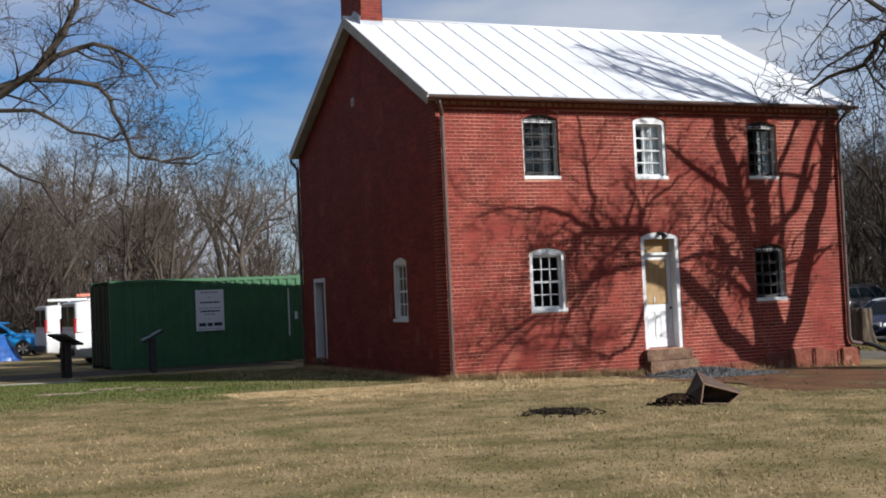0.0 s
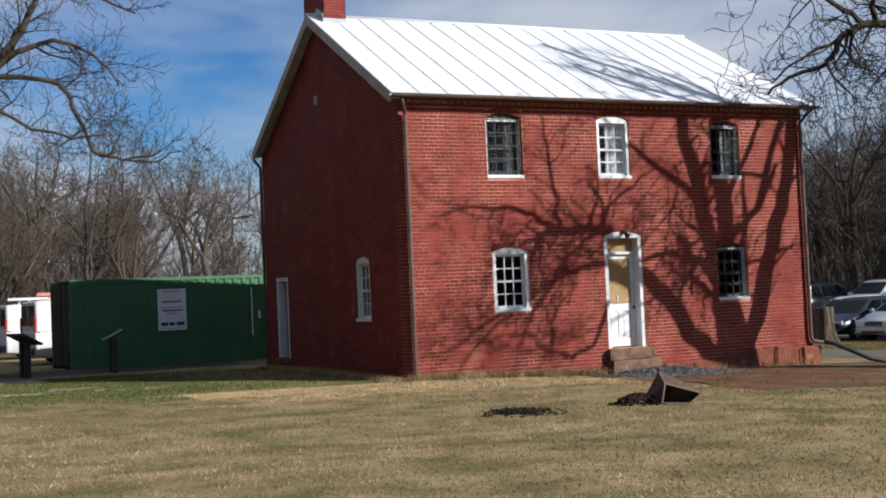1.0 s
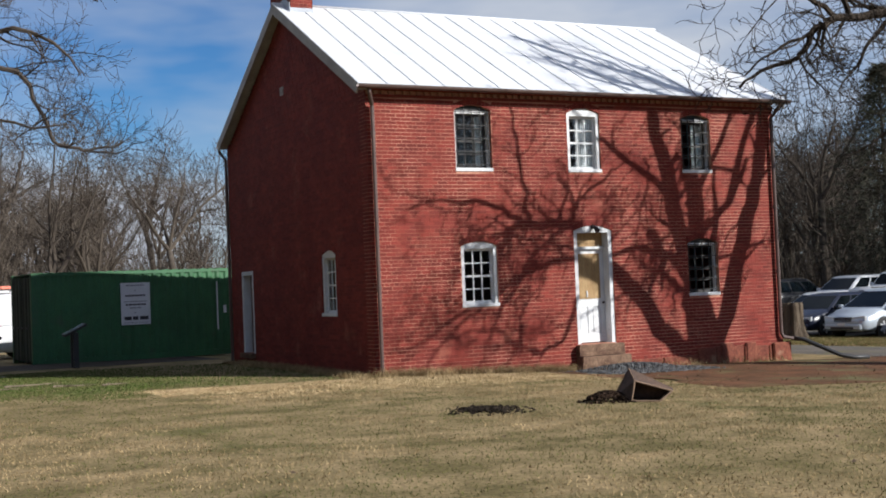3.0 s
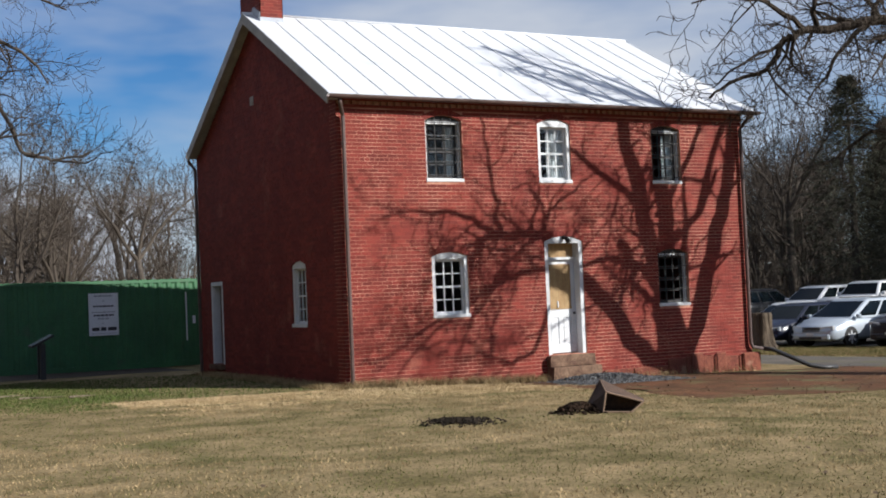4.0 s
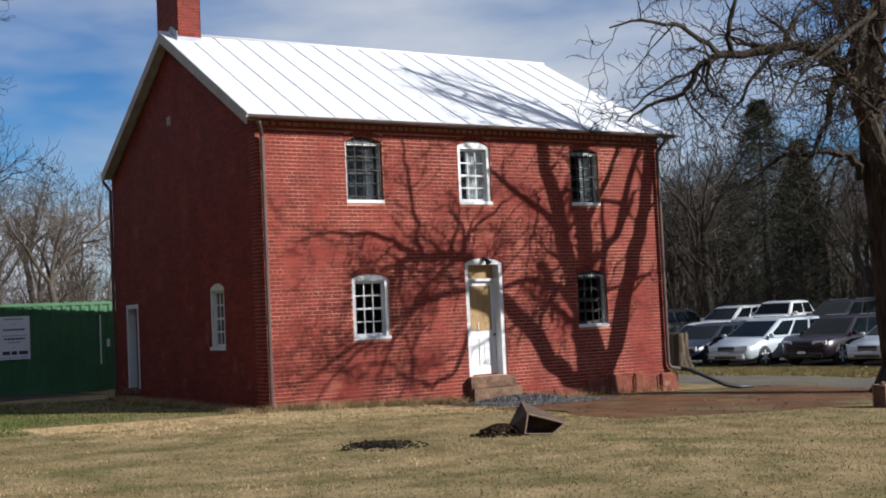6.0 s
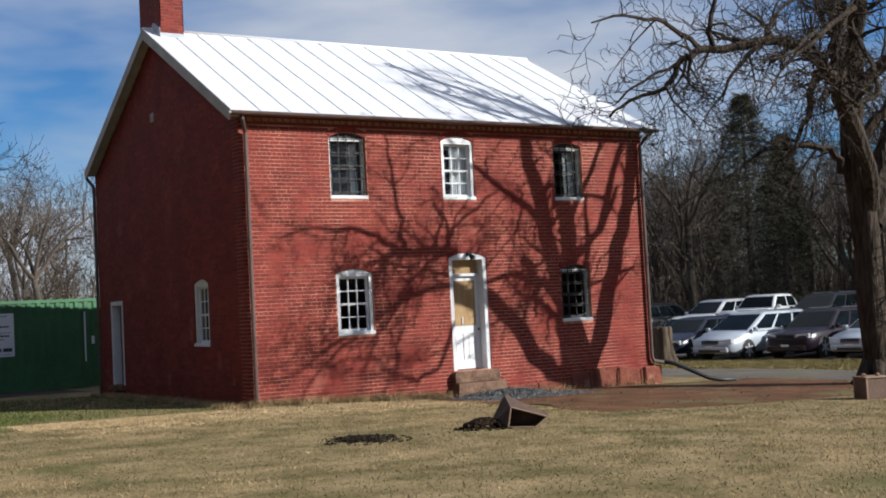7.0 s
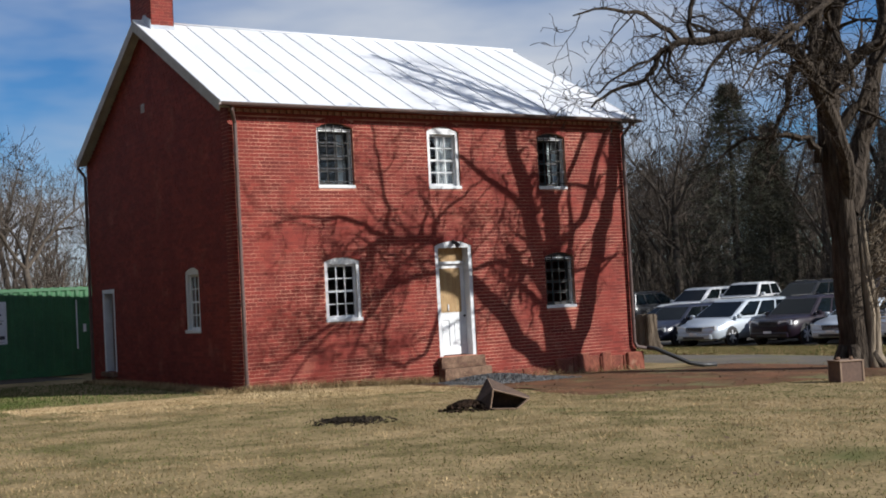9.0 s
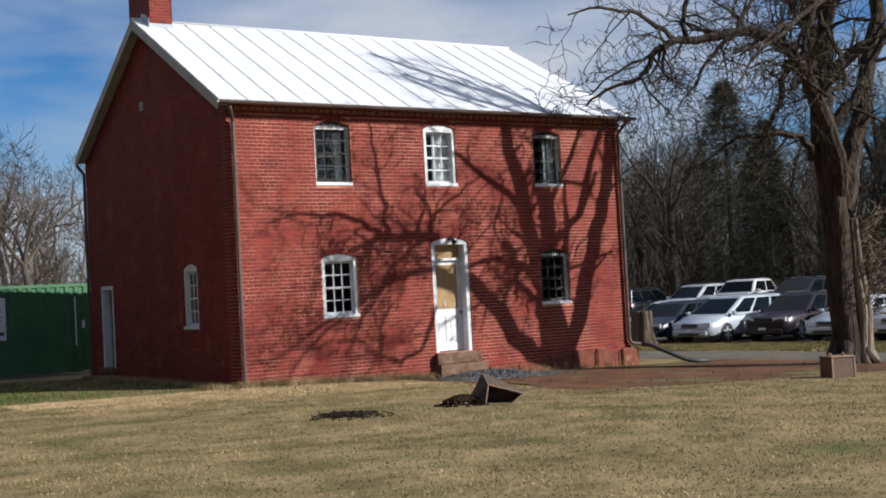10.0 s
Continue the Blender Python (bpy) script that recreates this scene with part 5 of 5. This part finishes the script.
for a in (0.4, 1.7, 2.9, 3.8, 5.1):
    d = Vector((math.cos(a), math.sin(a), 0))
    tb.tube([Vector((0.05, 0, 0.45)) + d * 0.24, Vector((0.05, 0, 0.10)) + d * 0.46, Vector((0.05, 0, -0.14)) + d * 0.80], [0.14, 0.11, 0.05], 8)
part("trunk", tb, BARK, tree, "thick furrowed dark trunk", smooth=True)
st = Build()
for k, (ox, oy) in enumerate(((0.20, -0.24), (0.27, -0.25), (0.14, -0.27), (0.24, -0.31), (0.33, -0.28), (0.30, -0.20))):
    pts = [Vector((ox * 1.5, oy * 1.5, -0.25)), Vector((ox * 1.15, oy * 1.2, 0.3)), Vector((ox * 1.05, oy * 1.15, 1.1)), Vector((ox * 0.75, oy * 1.1, 2.1)), Vector((ox * 0.5, oy, 3.1))]
    st.tube(pts, [0.18, 0.11, 0.09, 0.08, 0.03], 9)
for v in range(len(st.v)):
    p = Vector(st.v[v])
    st.v[v] = tuple(p + Vector((noise.noise(p * 3.1), noise.noise(p * 3.3 + Vector((5, 1, 2))), 0)) * 0.11)
part("vine_stem", st, BARK_PALE, tree, "pale peeling vine stems climbing the trunk", smooth=True)
OLD_LIMBS = [  # radius at start and end, then places
    (0.22, 0.08, [(11.56, -4.9, 4.9), (11.66, -4.95, 5.8), (11.78, -5.1, 7.3), (11.85, -5.1, 9.3), (11.6, -5.0, 11.3), (11.9, -5.1, 13.2)]),
    (0.17, 0.022, [(11.74, -5.1, 3.2), (11.25, -5.5, 3.95), (10.75, -5.6, 4.85), (10.25, -5.7, 5.55), (9.74, -5.76, 5.9), (9.36, -5.7, 6.2), (8.95, -5.4, 6.45), (8.3, -5.2, 6.3), (7.55, -5.05, 6.24), (7.0, -5.0, 6.1), (6.8, -4.8, 5.75), (6.6, -4.7, 5.45), (6.1, -4.3, 5.3), (5.75, -4.1, 5.0)]),
    (0.11, 0.04, [(11.45, -4.88, 4.8), (11.05, -5.0, 5.45), (10.5, -5.3, 5.85), (9.74, -5.7, 5.95)]),
    (0.06, 0.02, [(7.6, -5.05, 6.24), (7.45, -5.1, 6.7), (7.55, -5.2, 7.3), (7.4, -5.2, 8.05), (7.15, -5.0, 8.6)]),
    (0.06, 0.015, [(7.35, -5.02, 6.2), (6.9, -5.0, 6.5), (6.2, -5.0, 6.7), (5.45, -5.0, 6.72), (4.7, -5.0, 6.5)]),
    (0.06, 0.015, [(8.75, -5.3, 6.42), (8.87, -5.3, 6.8), (9.17, -5.3, 7.05), (9.78, -5.3, 7.45), (10.24, -5.3, 7.7)]),
    (0.06, 0.012, [(8.7, -5.3, 6.4), (8.27, -5.35, 6.1), (7.7, -5.35, 5.65), (7.5, -5.3, 5.3), (7.0, -5.3, 4.8)]),
    (0.04, 0.010, [(6.9, -4.9, 5.95), (6.5, -4.7, 5.8), (6.0, -4.5, 5.5), (5.6, -4.4, 5.15)]),
    (0.04, 0.010, [(7.0, -5.0, 6.1), (6.9, -4.8, 5.6), (6.7, -4.7, 5.2)]),
    (0.035, 0.012, [(10.75, -5.15, 7.6), (10.5, -5.2, 6.7), (10.35, -5.25, 6.1), (10.2, -5.25, 5.5)]),
    (0.085, 0.015, [(10.25, -5.7, 5.55), (10.1, -6.3, 6.4), (9.2, -7.0, 6.7), (8.2, -7.1, 6.1), (7.3, -7.1, 5.5), (6.7, -7.1, 4.9)]),
    (0.055, 0.012, [(10.1, -6.3, 6.4), (10.0, -6.8, 5.7), (9.74, -7.0, 5.1), (9.2, -7.0, 4.9), (8.8, -7.0, 5.03), (8.3, -7.0, 5.35), (7.9, -7.0, 5.43), (7.2, -7.0, 5.3), (6.6, -7.0, 5.4)]),
    (0.035, 0.010, [(8.8, -7.0, 5.03), (8.75, -7.0, 5.5), (8.85, -7.0, 6.0), (8.5, -7.0, 6.5)]),
    (0.05, 0.015, [(9.2, -7.0, 6.7), (8.7, -7.2, 6.25), (8.35, -7.3, 5.75), (8.3, -7.35, 5.25)]),
    (0.05, 0.015, [(8.2, -7.1, 6.1), (7.6, -7.4, 6.0), (6.9, -7.5, 5.6), (6.2, -7.5, 5.4)]),
    (0.19, 0.08, [(11.42, -4.9, 5.1), (11.15, -5.0, 6.6), (10.9, -5.2, 8.2), (10.8, -5.3, 10.0), (11.0, -5.3, 11.6)]),
    (0.075, 0.02, [(11.0, -5.0, 6.8), (10.2, -5.2, 7.7), (9.4, -5.3, 8.3), (8.8, -5.3, 9.0)]),
    (0.17, 0.05, [(11.45, -4.95, 5.5), (11.95, -5.4, 6.1), (12.5, -5.7, 6.5), (13.5, -6.0, 7.3), (14.2, -6.2, 8.4)]),
    (0.14, 0.04, [(11.7, -5.0, 4.6), (12.1, -5.3, 5.2), (12.5, -5.5, 5.9), (12.9, -5.8, 6.8), (13.1, -6.0, 8.0)]),
    (0.23, 0.13, [(11.85, -5.0, 2.9), (12.25, -4.95, 3.7), (12.65, -4.95, 4.7), (13.0, -4.95, 5.7), (13.4, -4.95, 6.9), (13.65, -4.95, 7.9), (13.9, -5.0, 9.2)]),
    (0.10, 0.02, [(11.35, -4.8, 4.0), (11.1, -4.7, 4.45), (10.5, -4.4, 4.55), (9.9, -4.0, 4.5), (9.1, -3.5, 3.9)]),
    (0.10, 0.02, [(10.5, -4.95, 6.05), (10.55, -4.7, 5.3), (10.4, -4.5, 4.7), (10.2, -4.3, 4.2)]),
    (0.10, 0.03, [(11.55, -5.0, 6.6), (12.2, -4.6, 7.6), (12.6, -4.2, 9.0)]),
    (0.10, 0.03, [(11.6, -5.1, 7.2), (11.1, -4.4, 8.2), (10.4, -3.8, 9.3)]),
    (0.11, 0.03, [(11.65, -5.1, 8.6), (12.4, -5.2, 10.0), (13.0, -5.2, 11.6), (13.3, -5.2, 13.0)]),
    (0.10, 0.03, [(11.7, -5.1, 9.3), (12.2, -5.2, 10.6), (12.6, -5.3, 11.8), (12.4, -5.3, 13.0)]),
    (0.09, 0.03, [(10.4, -5.3, 9.2), (10.2, -5.2, 10.0), (10.4, -5.0, 10.9), (10.9, -4.9, 11.9)]),
    (0.12, 0.03, [(13.5, -6.0, 7.3), (13.9, -5.6, 9.0), (14.3, -5.3, 10.8)]),
]
limbs = Build()
for r0, r1, pts in OLD_LIMBS:
    fine = []
    vs = [rel(*p) for p in pts]
    for a, c in zip(vs, vs[1:]):
        for k in range(3):
            q = a.lerp(c, k / 3)
            fine.append(q + Vector((rng.gauss(0, 0.03), rng.gauss(0, 0.03), rng.gauss(0, 0.03))))
    fine.append(vs[-1])
    sprout(limbs, fine, r0, r1, 3, rng, OLD if pts[-1][0] < 11.3 else OPEN)
crown_part(limbs, BARK, tree, "bare crooked limbs and twigs")
shoots = Build()
for _ in range(75):
    z = rng.uniform(1.0, 3.0)
    a = rng.uniform(-1.9, 0.9)
    sprout(shoots, bent((0.30, -0.35, z), (math.cos(a), math.sin(a), rng.uniform(0.2, 1.4)), rng.uniform(0.5, 1.4), 4, rng, 0.25, 0.0), 0.014, 0.006, 1, rng, dict(OLD, dense=(5.0,), length=(0.35,), cap=(0.008,)))
part("sprout_growth", shoots, BARK_PALE, tree, "pale thin shoots on the trunk", fix=False)

# tree at the yard's edge, whose limbs hang into view
nx_, ny_ = -8.75, 9.95
tree3 = thing("yard_tree", pose(nx_, ny_, ground_z(nx_, ny_)), "bare spreading tree at the edge of the yard", "tree")
g3 = ground_z(nx_, ny_)
SOFT = dict(dense=(6.2, 4.0, 2.3), length=(0.5, 1.0, 1.7), thin=0.0065, cap=(0.010, 0.020, 0.040), curl=0.24, lift=0.04, segs=4, bare=0.1)
t3 = Build()
t3.tube([Vector((x - nx_, y - ny_, z - g3)) for x, y, z in ((-8.75, 9.95, -0.3), (-8.7, 9.93, 0.4), (-8.55, 9.75, 3.1), (-8.45, 9.6, 5.1), (-8.3, 9.5, 6.6))], [0.5, 0.36, 0.31, 0.27, 0.22], 12)
part("trunk", t3, WOOD_BARK, tree3, smooth=True)
l3 = Build()
for r0, r1, pts in ((0.13, 0.05, [(-8.3, 9.5, 6.5), (-7.52, 9.15, 6.95), (-6.75, 8.79, 7.4), (-6.1, 8.47, 8.32), (-5.77, 8.3, 8.99), (-5.56, 8.17, 9.94)]),
                    (0.075, 0.022, [(-8.28, 9.47, 6.92), (-7.01, 8.91, 7.27), (-6.13, 8.53, 7.23), (-5.25, 8.16, 7.05), (-5.02, 8.09, 6.35), (-4.6, 7.95, 5.38), (-4.25, 7.8, 5.2), (-3.91, 7.66, 5.12), (-3.5, 7.5, 5.16), (-3.1, 7.3, 5.3)]),
                    (0.03, 0.01, [(-3.9, 7.66, 5.12), (-3.5, 7.5, 5.05), (-3.05, 7.3, 5.08), (-2.7, 7.1, 5.25)]),
                    (0.06, 0.018, [(-8.28, 9.48, 6.55), (-6.77, 8.84, 6.51), (-5.91, 8.49, 5.92), (-5.03, 8.12, 5.67), (-4.3, 7.8, 5.75)]),
                    (0.06, 0.02, [(-5.56, 8.17, 9.94), (-4.57, 7.77, 9.14), (-3.58, 7.37, 8.61)]),
                    (0.17, 0.06, [(-8.3, 9.5, 6.6), (-7.86, 9.23, 8.41), (-7.45, 8.99, 9.76), (-7.3, 8.9, 11.5)]),
                    (0.055, 0.015, [(-8.44, 9.62, 5.15), (-7.56, 9.23, 5.24), (-6.69, 8.89, 4.65), (-6.21, 8.72, 3.9)]),
                    (0.09, 0.02, [(-6.75, 8.79, 7.4), (-6.2, 8.6, 7.8), (-5.4, 8.2, 8.1), (-4.5, 7.9, 7.7), (-4.0, 7.6, 6.9)]),
                    (0.12, 0.03, [(-8.3, 9.5, 6.4), (-9.5, 10.0, 7.4), (-10.8, 10.4, 8.6)]), (0.10, 0.03, [(-8.4, 9.6, 5.6), (-9.3, 8.6, 6.4), (-9.9, 7.4, 7.6)])):
    vs = [Vector((p[0] - nx_, p[1] - ny_, p[2] - g3)) for p in pts]
    sprout(l3, [a.lerp(c, k / 2) + Vector((rng.gauss(0, 0.03), rng.gauss(0, 0.03), rng.gauss(0, 0.03))) for a, c in zip(vs, vs[1:]) for k in range(2)] + [vs[-1]], r0, r1, 3, rng, SOFT)
crown_part(l3, WOOD_TWIG, tree3, "fine grey-brown twigs")

# woodland: a few grown forms, planted many times
WILD = dict(dense=(3.4, 2.3, 1.5), length=(0.8, 1.5, 2.6), thin=0.012, cap=(0.016, 0.028, 0.06), curl=0.16, lift=0.10, segs=4, bare=0.2)


def wild_tree(seed, tall, lean, fork, opts=WILD):
    """A trunk that parts into several rising limbs."""
    r = random.Random(seed)
    t = thing("woodland_tree", pose(0, 0, -50), "tall bare grey-brown tree in the wood", "tree", "woodland trees")
    low = tall * fork
    pts = bent((0, 0, -0.3), (lean, r.uniform(-0.1, 0.1), 1), low, 5, r, 0.06, 0.04)
    r0 = 0.017 * tall
    trunk = Build()
    trunk.tube(pts, [r0 * (1.25 - 0.5 * k / 5) for k in range(6)], 7)
    part("trunk", trunk, WOOD_BARK, t, smooth=True)
    c = Build()
    n = r.choice((3, 4, 4, 5))
    turn = r.uniform(0, 6.28)
    for k in range(n):
        a = turn + 6.28 * k / n + r.uniform(-0.4, 0.4)
        out = r.uniform(0.25, 0.75)
        limb = bent(pts[-1], (math.cos(a) * out + lean, math.sin(a) * out, 1), (tall - low) * r.uniform(0.75, 1.1), 8, r, 0.13, 0.05)
        sprout(c, limb, r0 * 0.55, 0.012, 3, r, opts)
    for k in range(4):
        a = r.uniform(0, 6.28)
        p = pts[2].lerp(pts[-1], r.random())
        sprout(c, bent(p, (math.cos(a), math.sin(a), 0.5), tall * 0.22, 5, r, 0.18, 0.05), r0 * 0.25, 0.011, 2, r, dict(opts, dense=opts["dense"][:2], length=opts["length"][:2], cap=opts["cap"][:2]))
    crown_part(c, WOOD_TWIG, t)
    return t


forms = [wild_tree(31, 12.5, 0.05, 0.40), wild_tree(32, 14.0, -0.1, 0.45), wild_tree(33, 10.5, 0.2, 0.25), wild_tree(34, 11.5, -0.2, 0.30), wild_tree(35, 8.5, 0.1, 0.15), wild_tree(36, 14.5, 0.0, 0.5)]
rng = random.Random(77)


def planted(form, x, y, s):
    m = pose(x, y, ground_z(x, y), 0, 0, rng.uniform(0, 360)) @ Matrix.Diagonal((s, s, s, 1))
    o = copy_thing(form, m)
    o.matrix_basis = m
    return o


for k in range(300):
    left = k % 5 < 2
    x = rng.uniform(-38, 12) if left else rng.uniform(38, 95)
    y = rng.uniform(50, 105) if left else rng.uniform(-8, 78)
    if not left and x - 0.15 * y < 37:
        x += 8
    f = forms[rng.randrange(6)]
    planted(f, x, y, rng.uniform(0.75, 1.1) * (0.92 if left else 0.98))
# a nearer edge of slighter trees
for k in range(60):
    planted(forms[(2, 3, 4, 0, 1)[k % 5]], rng.uniform(-22, 13), rng.uniform(42, 62), rng.uniform(0.65, 0.95))
for k in range(22):
    planted(forms[(2, 3, 4, 0)[k % 4]], rng.uniform(39, 46), rng.uniform(-4, 44), rng.uniform(0.7, 1.05))
for x, y, i, s in ((-2.2, 30.0, 3, 0.9), (0.8, 34.5, 2, 0.95), (3.4, 27.0, 1, 0.66), (22.5, 24.0, 0, 0.62), (24.5, 26.5, 5, 0.55), (40.0, 30.0, 1, 1.0), (43.0, 19.0, 5, 0.95), (41.5, 11.0, 1, 0.95), (45.0, 26.0, 0, 1.1), (39.5, 36.0, 5, 0.9)):
    planted(forms[i], x, y, s)
for f in forms:
    f.matrix_basis = pose(-30 + 6 * forms.index(f), 60, ground_z(-30 + 6 * forms.index(f), 60))


def evergreen(x, y, tall, wide, seed):
    r = random.Random(seed)
    t = thing("evergreen_tree", pose(x, y, ground_z(x, y)), "dark evergreen cedar beyond the parked cars", "tree", "evergreens")
    b = Build()
    b.tube([(0, 0, -0.3), (0.05, 0, tall * 0.5), (0, 0.05, tall * 0.97)], [0.22, 0.14, 0.02], 8)
    part("trunk", b, WOOD_BARK, t)
    c = Build()
    for _ in range(int(tall * 165)):
        h = 0.10 + 0.90 * r.random() ** 0.85
        a = r.uniform(0, 6.28)
        reach = wide * (1 - h) ** 0.72 * r.uniform(0.35, 1.2) + 0.12
        z0 = h * tall
        d = Vector((math.cos(a), math.sin(a), r.uniform(-0.25, 0.25)))
        side = Vector((-d.y, d.x, 0))
        for k in range(7):
            q = Vector((0, 0, z0)) + d * reach * (0.3 + 0.7 * k / 6)
            s = r.uniform(0.2, 0.5)
            e = (side * r.uniform(-1, 1) + Vector((0, 0, r.uniform(-0.7, 0.5))) + d * 0.5).normalized()
            f = e.cross(Vector((r.gauss(0, 1), r.gauss(0, 1), r.gauss(0, 1)))).normalized() * 0.017
            c.add([q - f, q + f, q + e * s + f * 0.3, q + e * s - f * 0.3], [(0, 1, 2, 3)])
    part("crown", c, NEEDLE, t, fix=False)


evergreen(37.3, 22.9, 12.0, 4.7, 1)
evergreen(41.0, 24.0, 9.2, 3.6, 2)
evergreen(46.0, 12.0, 11.0, 3.4, 3)
evergreen(43.5, 17.5, 9.5, 3.0, 4)
evergreen(49.0, 31.0, 11.5, 3.2, 5)
evergreen(50.0, 3.0, 12.5, 3.4, 6)


def brush(name, count, box, low, high, label, material, seed, wide=0.02):
    r = random.Random(seed)
    b = Build()
    for _ in range(count):
        x, y, h, a = r.uniform(box[0], box[1]), r.uniform(box[2], box[3]), r.uniform(low, high) * r.uniform(0.4, 1), r.uniform(0, 3.14)
        z, w = ground_z(x, y) - 0.05, wide * r.uniform(0.5, 1.3)
        lx, ly = r.gauss(0, 0.22) * h, r.gauss(0, 0.22) * h
        c, s = math.cos(a) * w, math.sin(a) * w
        b.add([(x - c, y - s, z), (x + c, y + s, z), (x + lx + c * 0.3, y + ly + s * 0.3, z + h), (x + lx - c * 0.3, y + ly - s * 0.3, z + h)], [(0, 1, 2, 3)])
    solo(name, b, material, label, "brush", kind="stuff", fix=False)


brush("undergrowth", 36000, (-40, 20, 44, 90), 1.2, 6.5, "grey-brown undergrowth in the wood behind the yard", WOOD_TWIG, 1, 0.03)
brush("undergrowth", 36000, (38, 100, -15, 85), 1.2, 6.5, "brown undergrowth in the wood behind the cars", WOOD_TWIG, 2, 0.035)
# as if the wood went on: unseen belts, added to dim the low sky
brush("far_wood", 30000, (-44, -25, -40, 56), 9.0, 22.0, "unseen belt of stems added west to dim the low sky", WOOD_TWIG, 5, 0.09)
brush("far_wood", 22000, (-50, 70, -92, -70), 3.0, 9.0, "unseen low belt of stems added south to dim the low sky", WOOD_TWIG, 6, 0.09)
brush("dry_brush", 9000, (-40, 14, 42, 52), 0.4, 2.4, "orange-brown dry brush at the wood's edge", BRUSH, 3, 0.03)
brush("dry_brush", 9000, (38, 44, -10, 60), 0.4, 2.0, "brown dry brush behind the car park", BRUSH, 4, 0.03)

# ---------------- bricks of the two visible walls ----------------
one = Build()
brick_box(one, -BRICK_L / 2, BRICK_L / 2, 0.0, 0.0635, 1, 0.0, 0.02)
one_mesh = one.mesh("brick", BRICK_ONE, fix=False)
rest, single = Build(), 0
for p, q, za, zb in laid(0.0, W, -0.52, 5.30, FRONT):
    if single < 300 and q - p > BRICK_L - 0.006 and 0.0 <= p < 1.9 and 0.1 < za < 2.9:
        ob = new("brick", one_mesh)
        ob.parent = wall_front
        ob.matrix_basis = pose((p + q) / 2, random.uniform(-0.0015, 0.0015), za)
        single += 1
    else:
        brick_box(rest, p, q, za, zb, 1, random.uniform(-0.002, 0.002), 0.02)
for hole in FRONT:
    arch_bricks(rest, hole, 1, -0.005, 0.02)
tagged(part("brickwork", rest, BRICK, wall_front, fix=False), kind="stuff")


def gable_span(z):
    if z < 5.45:
        return 0.0, D
    reach = (RIDGE - 0.17 - z) / SLOPE
    return RIDGE_Y - reach, RIDGE_Y + reach


rest = Build()
for p, q, za, zb in laid(0.0, D, -0.52, 7.85, LEFT, gable_span, 2):
    brick_box(rest, p, q, za, zb, 0, random.uniform(-0.002, 0.002), 0.02)
arch_bricks(rest, LEFT[0], 0, -0.005, 0.02)
tagged(part("brickwork", rest, BRICK, wall_left, fix=False), kind="stuff")
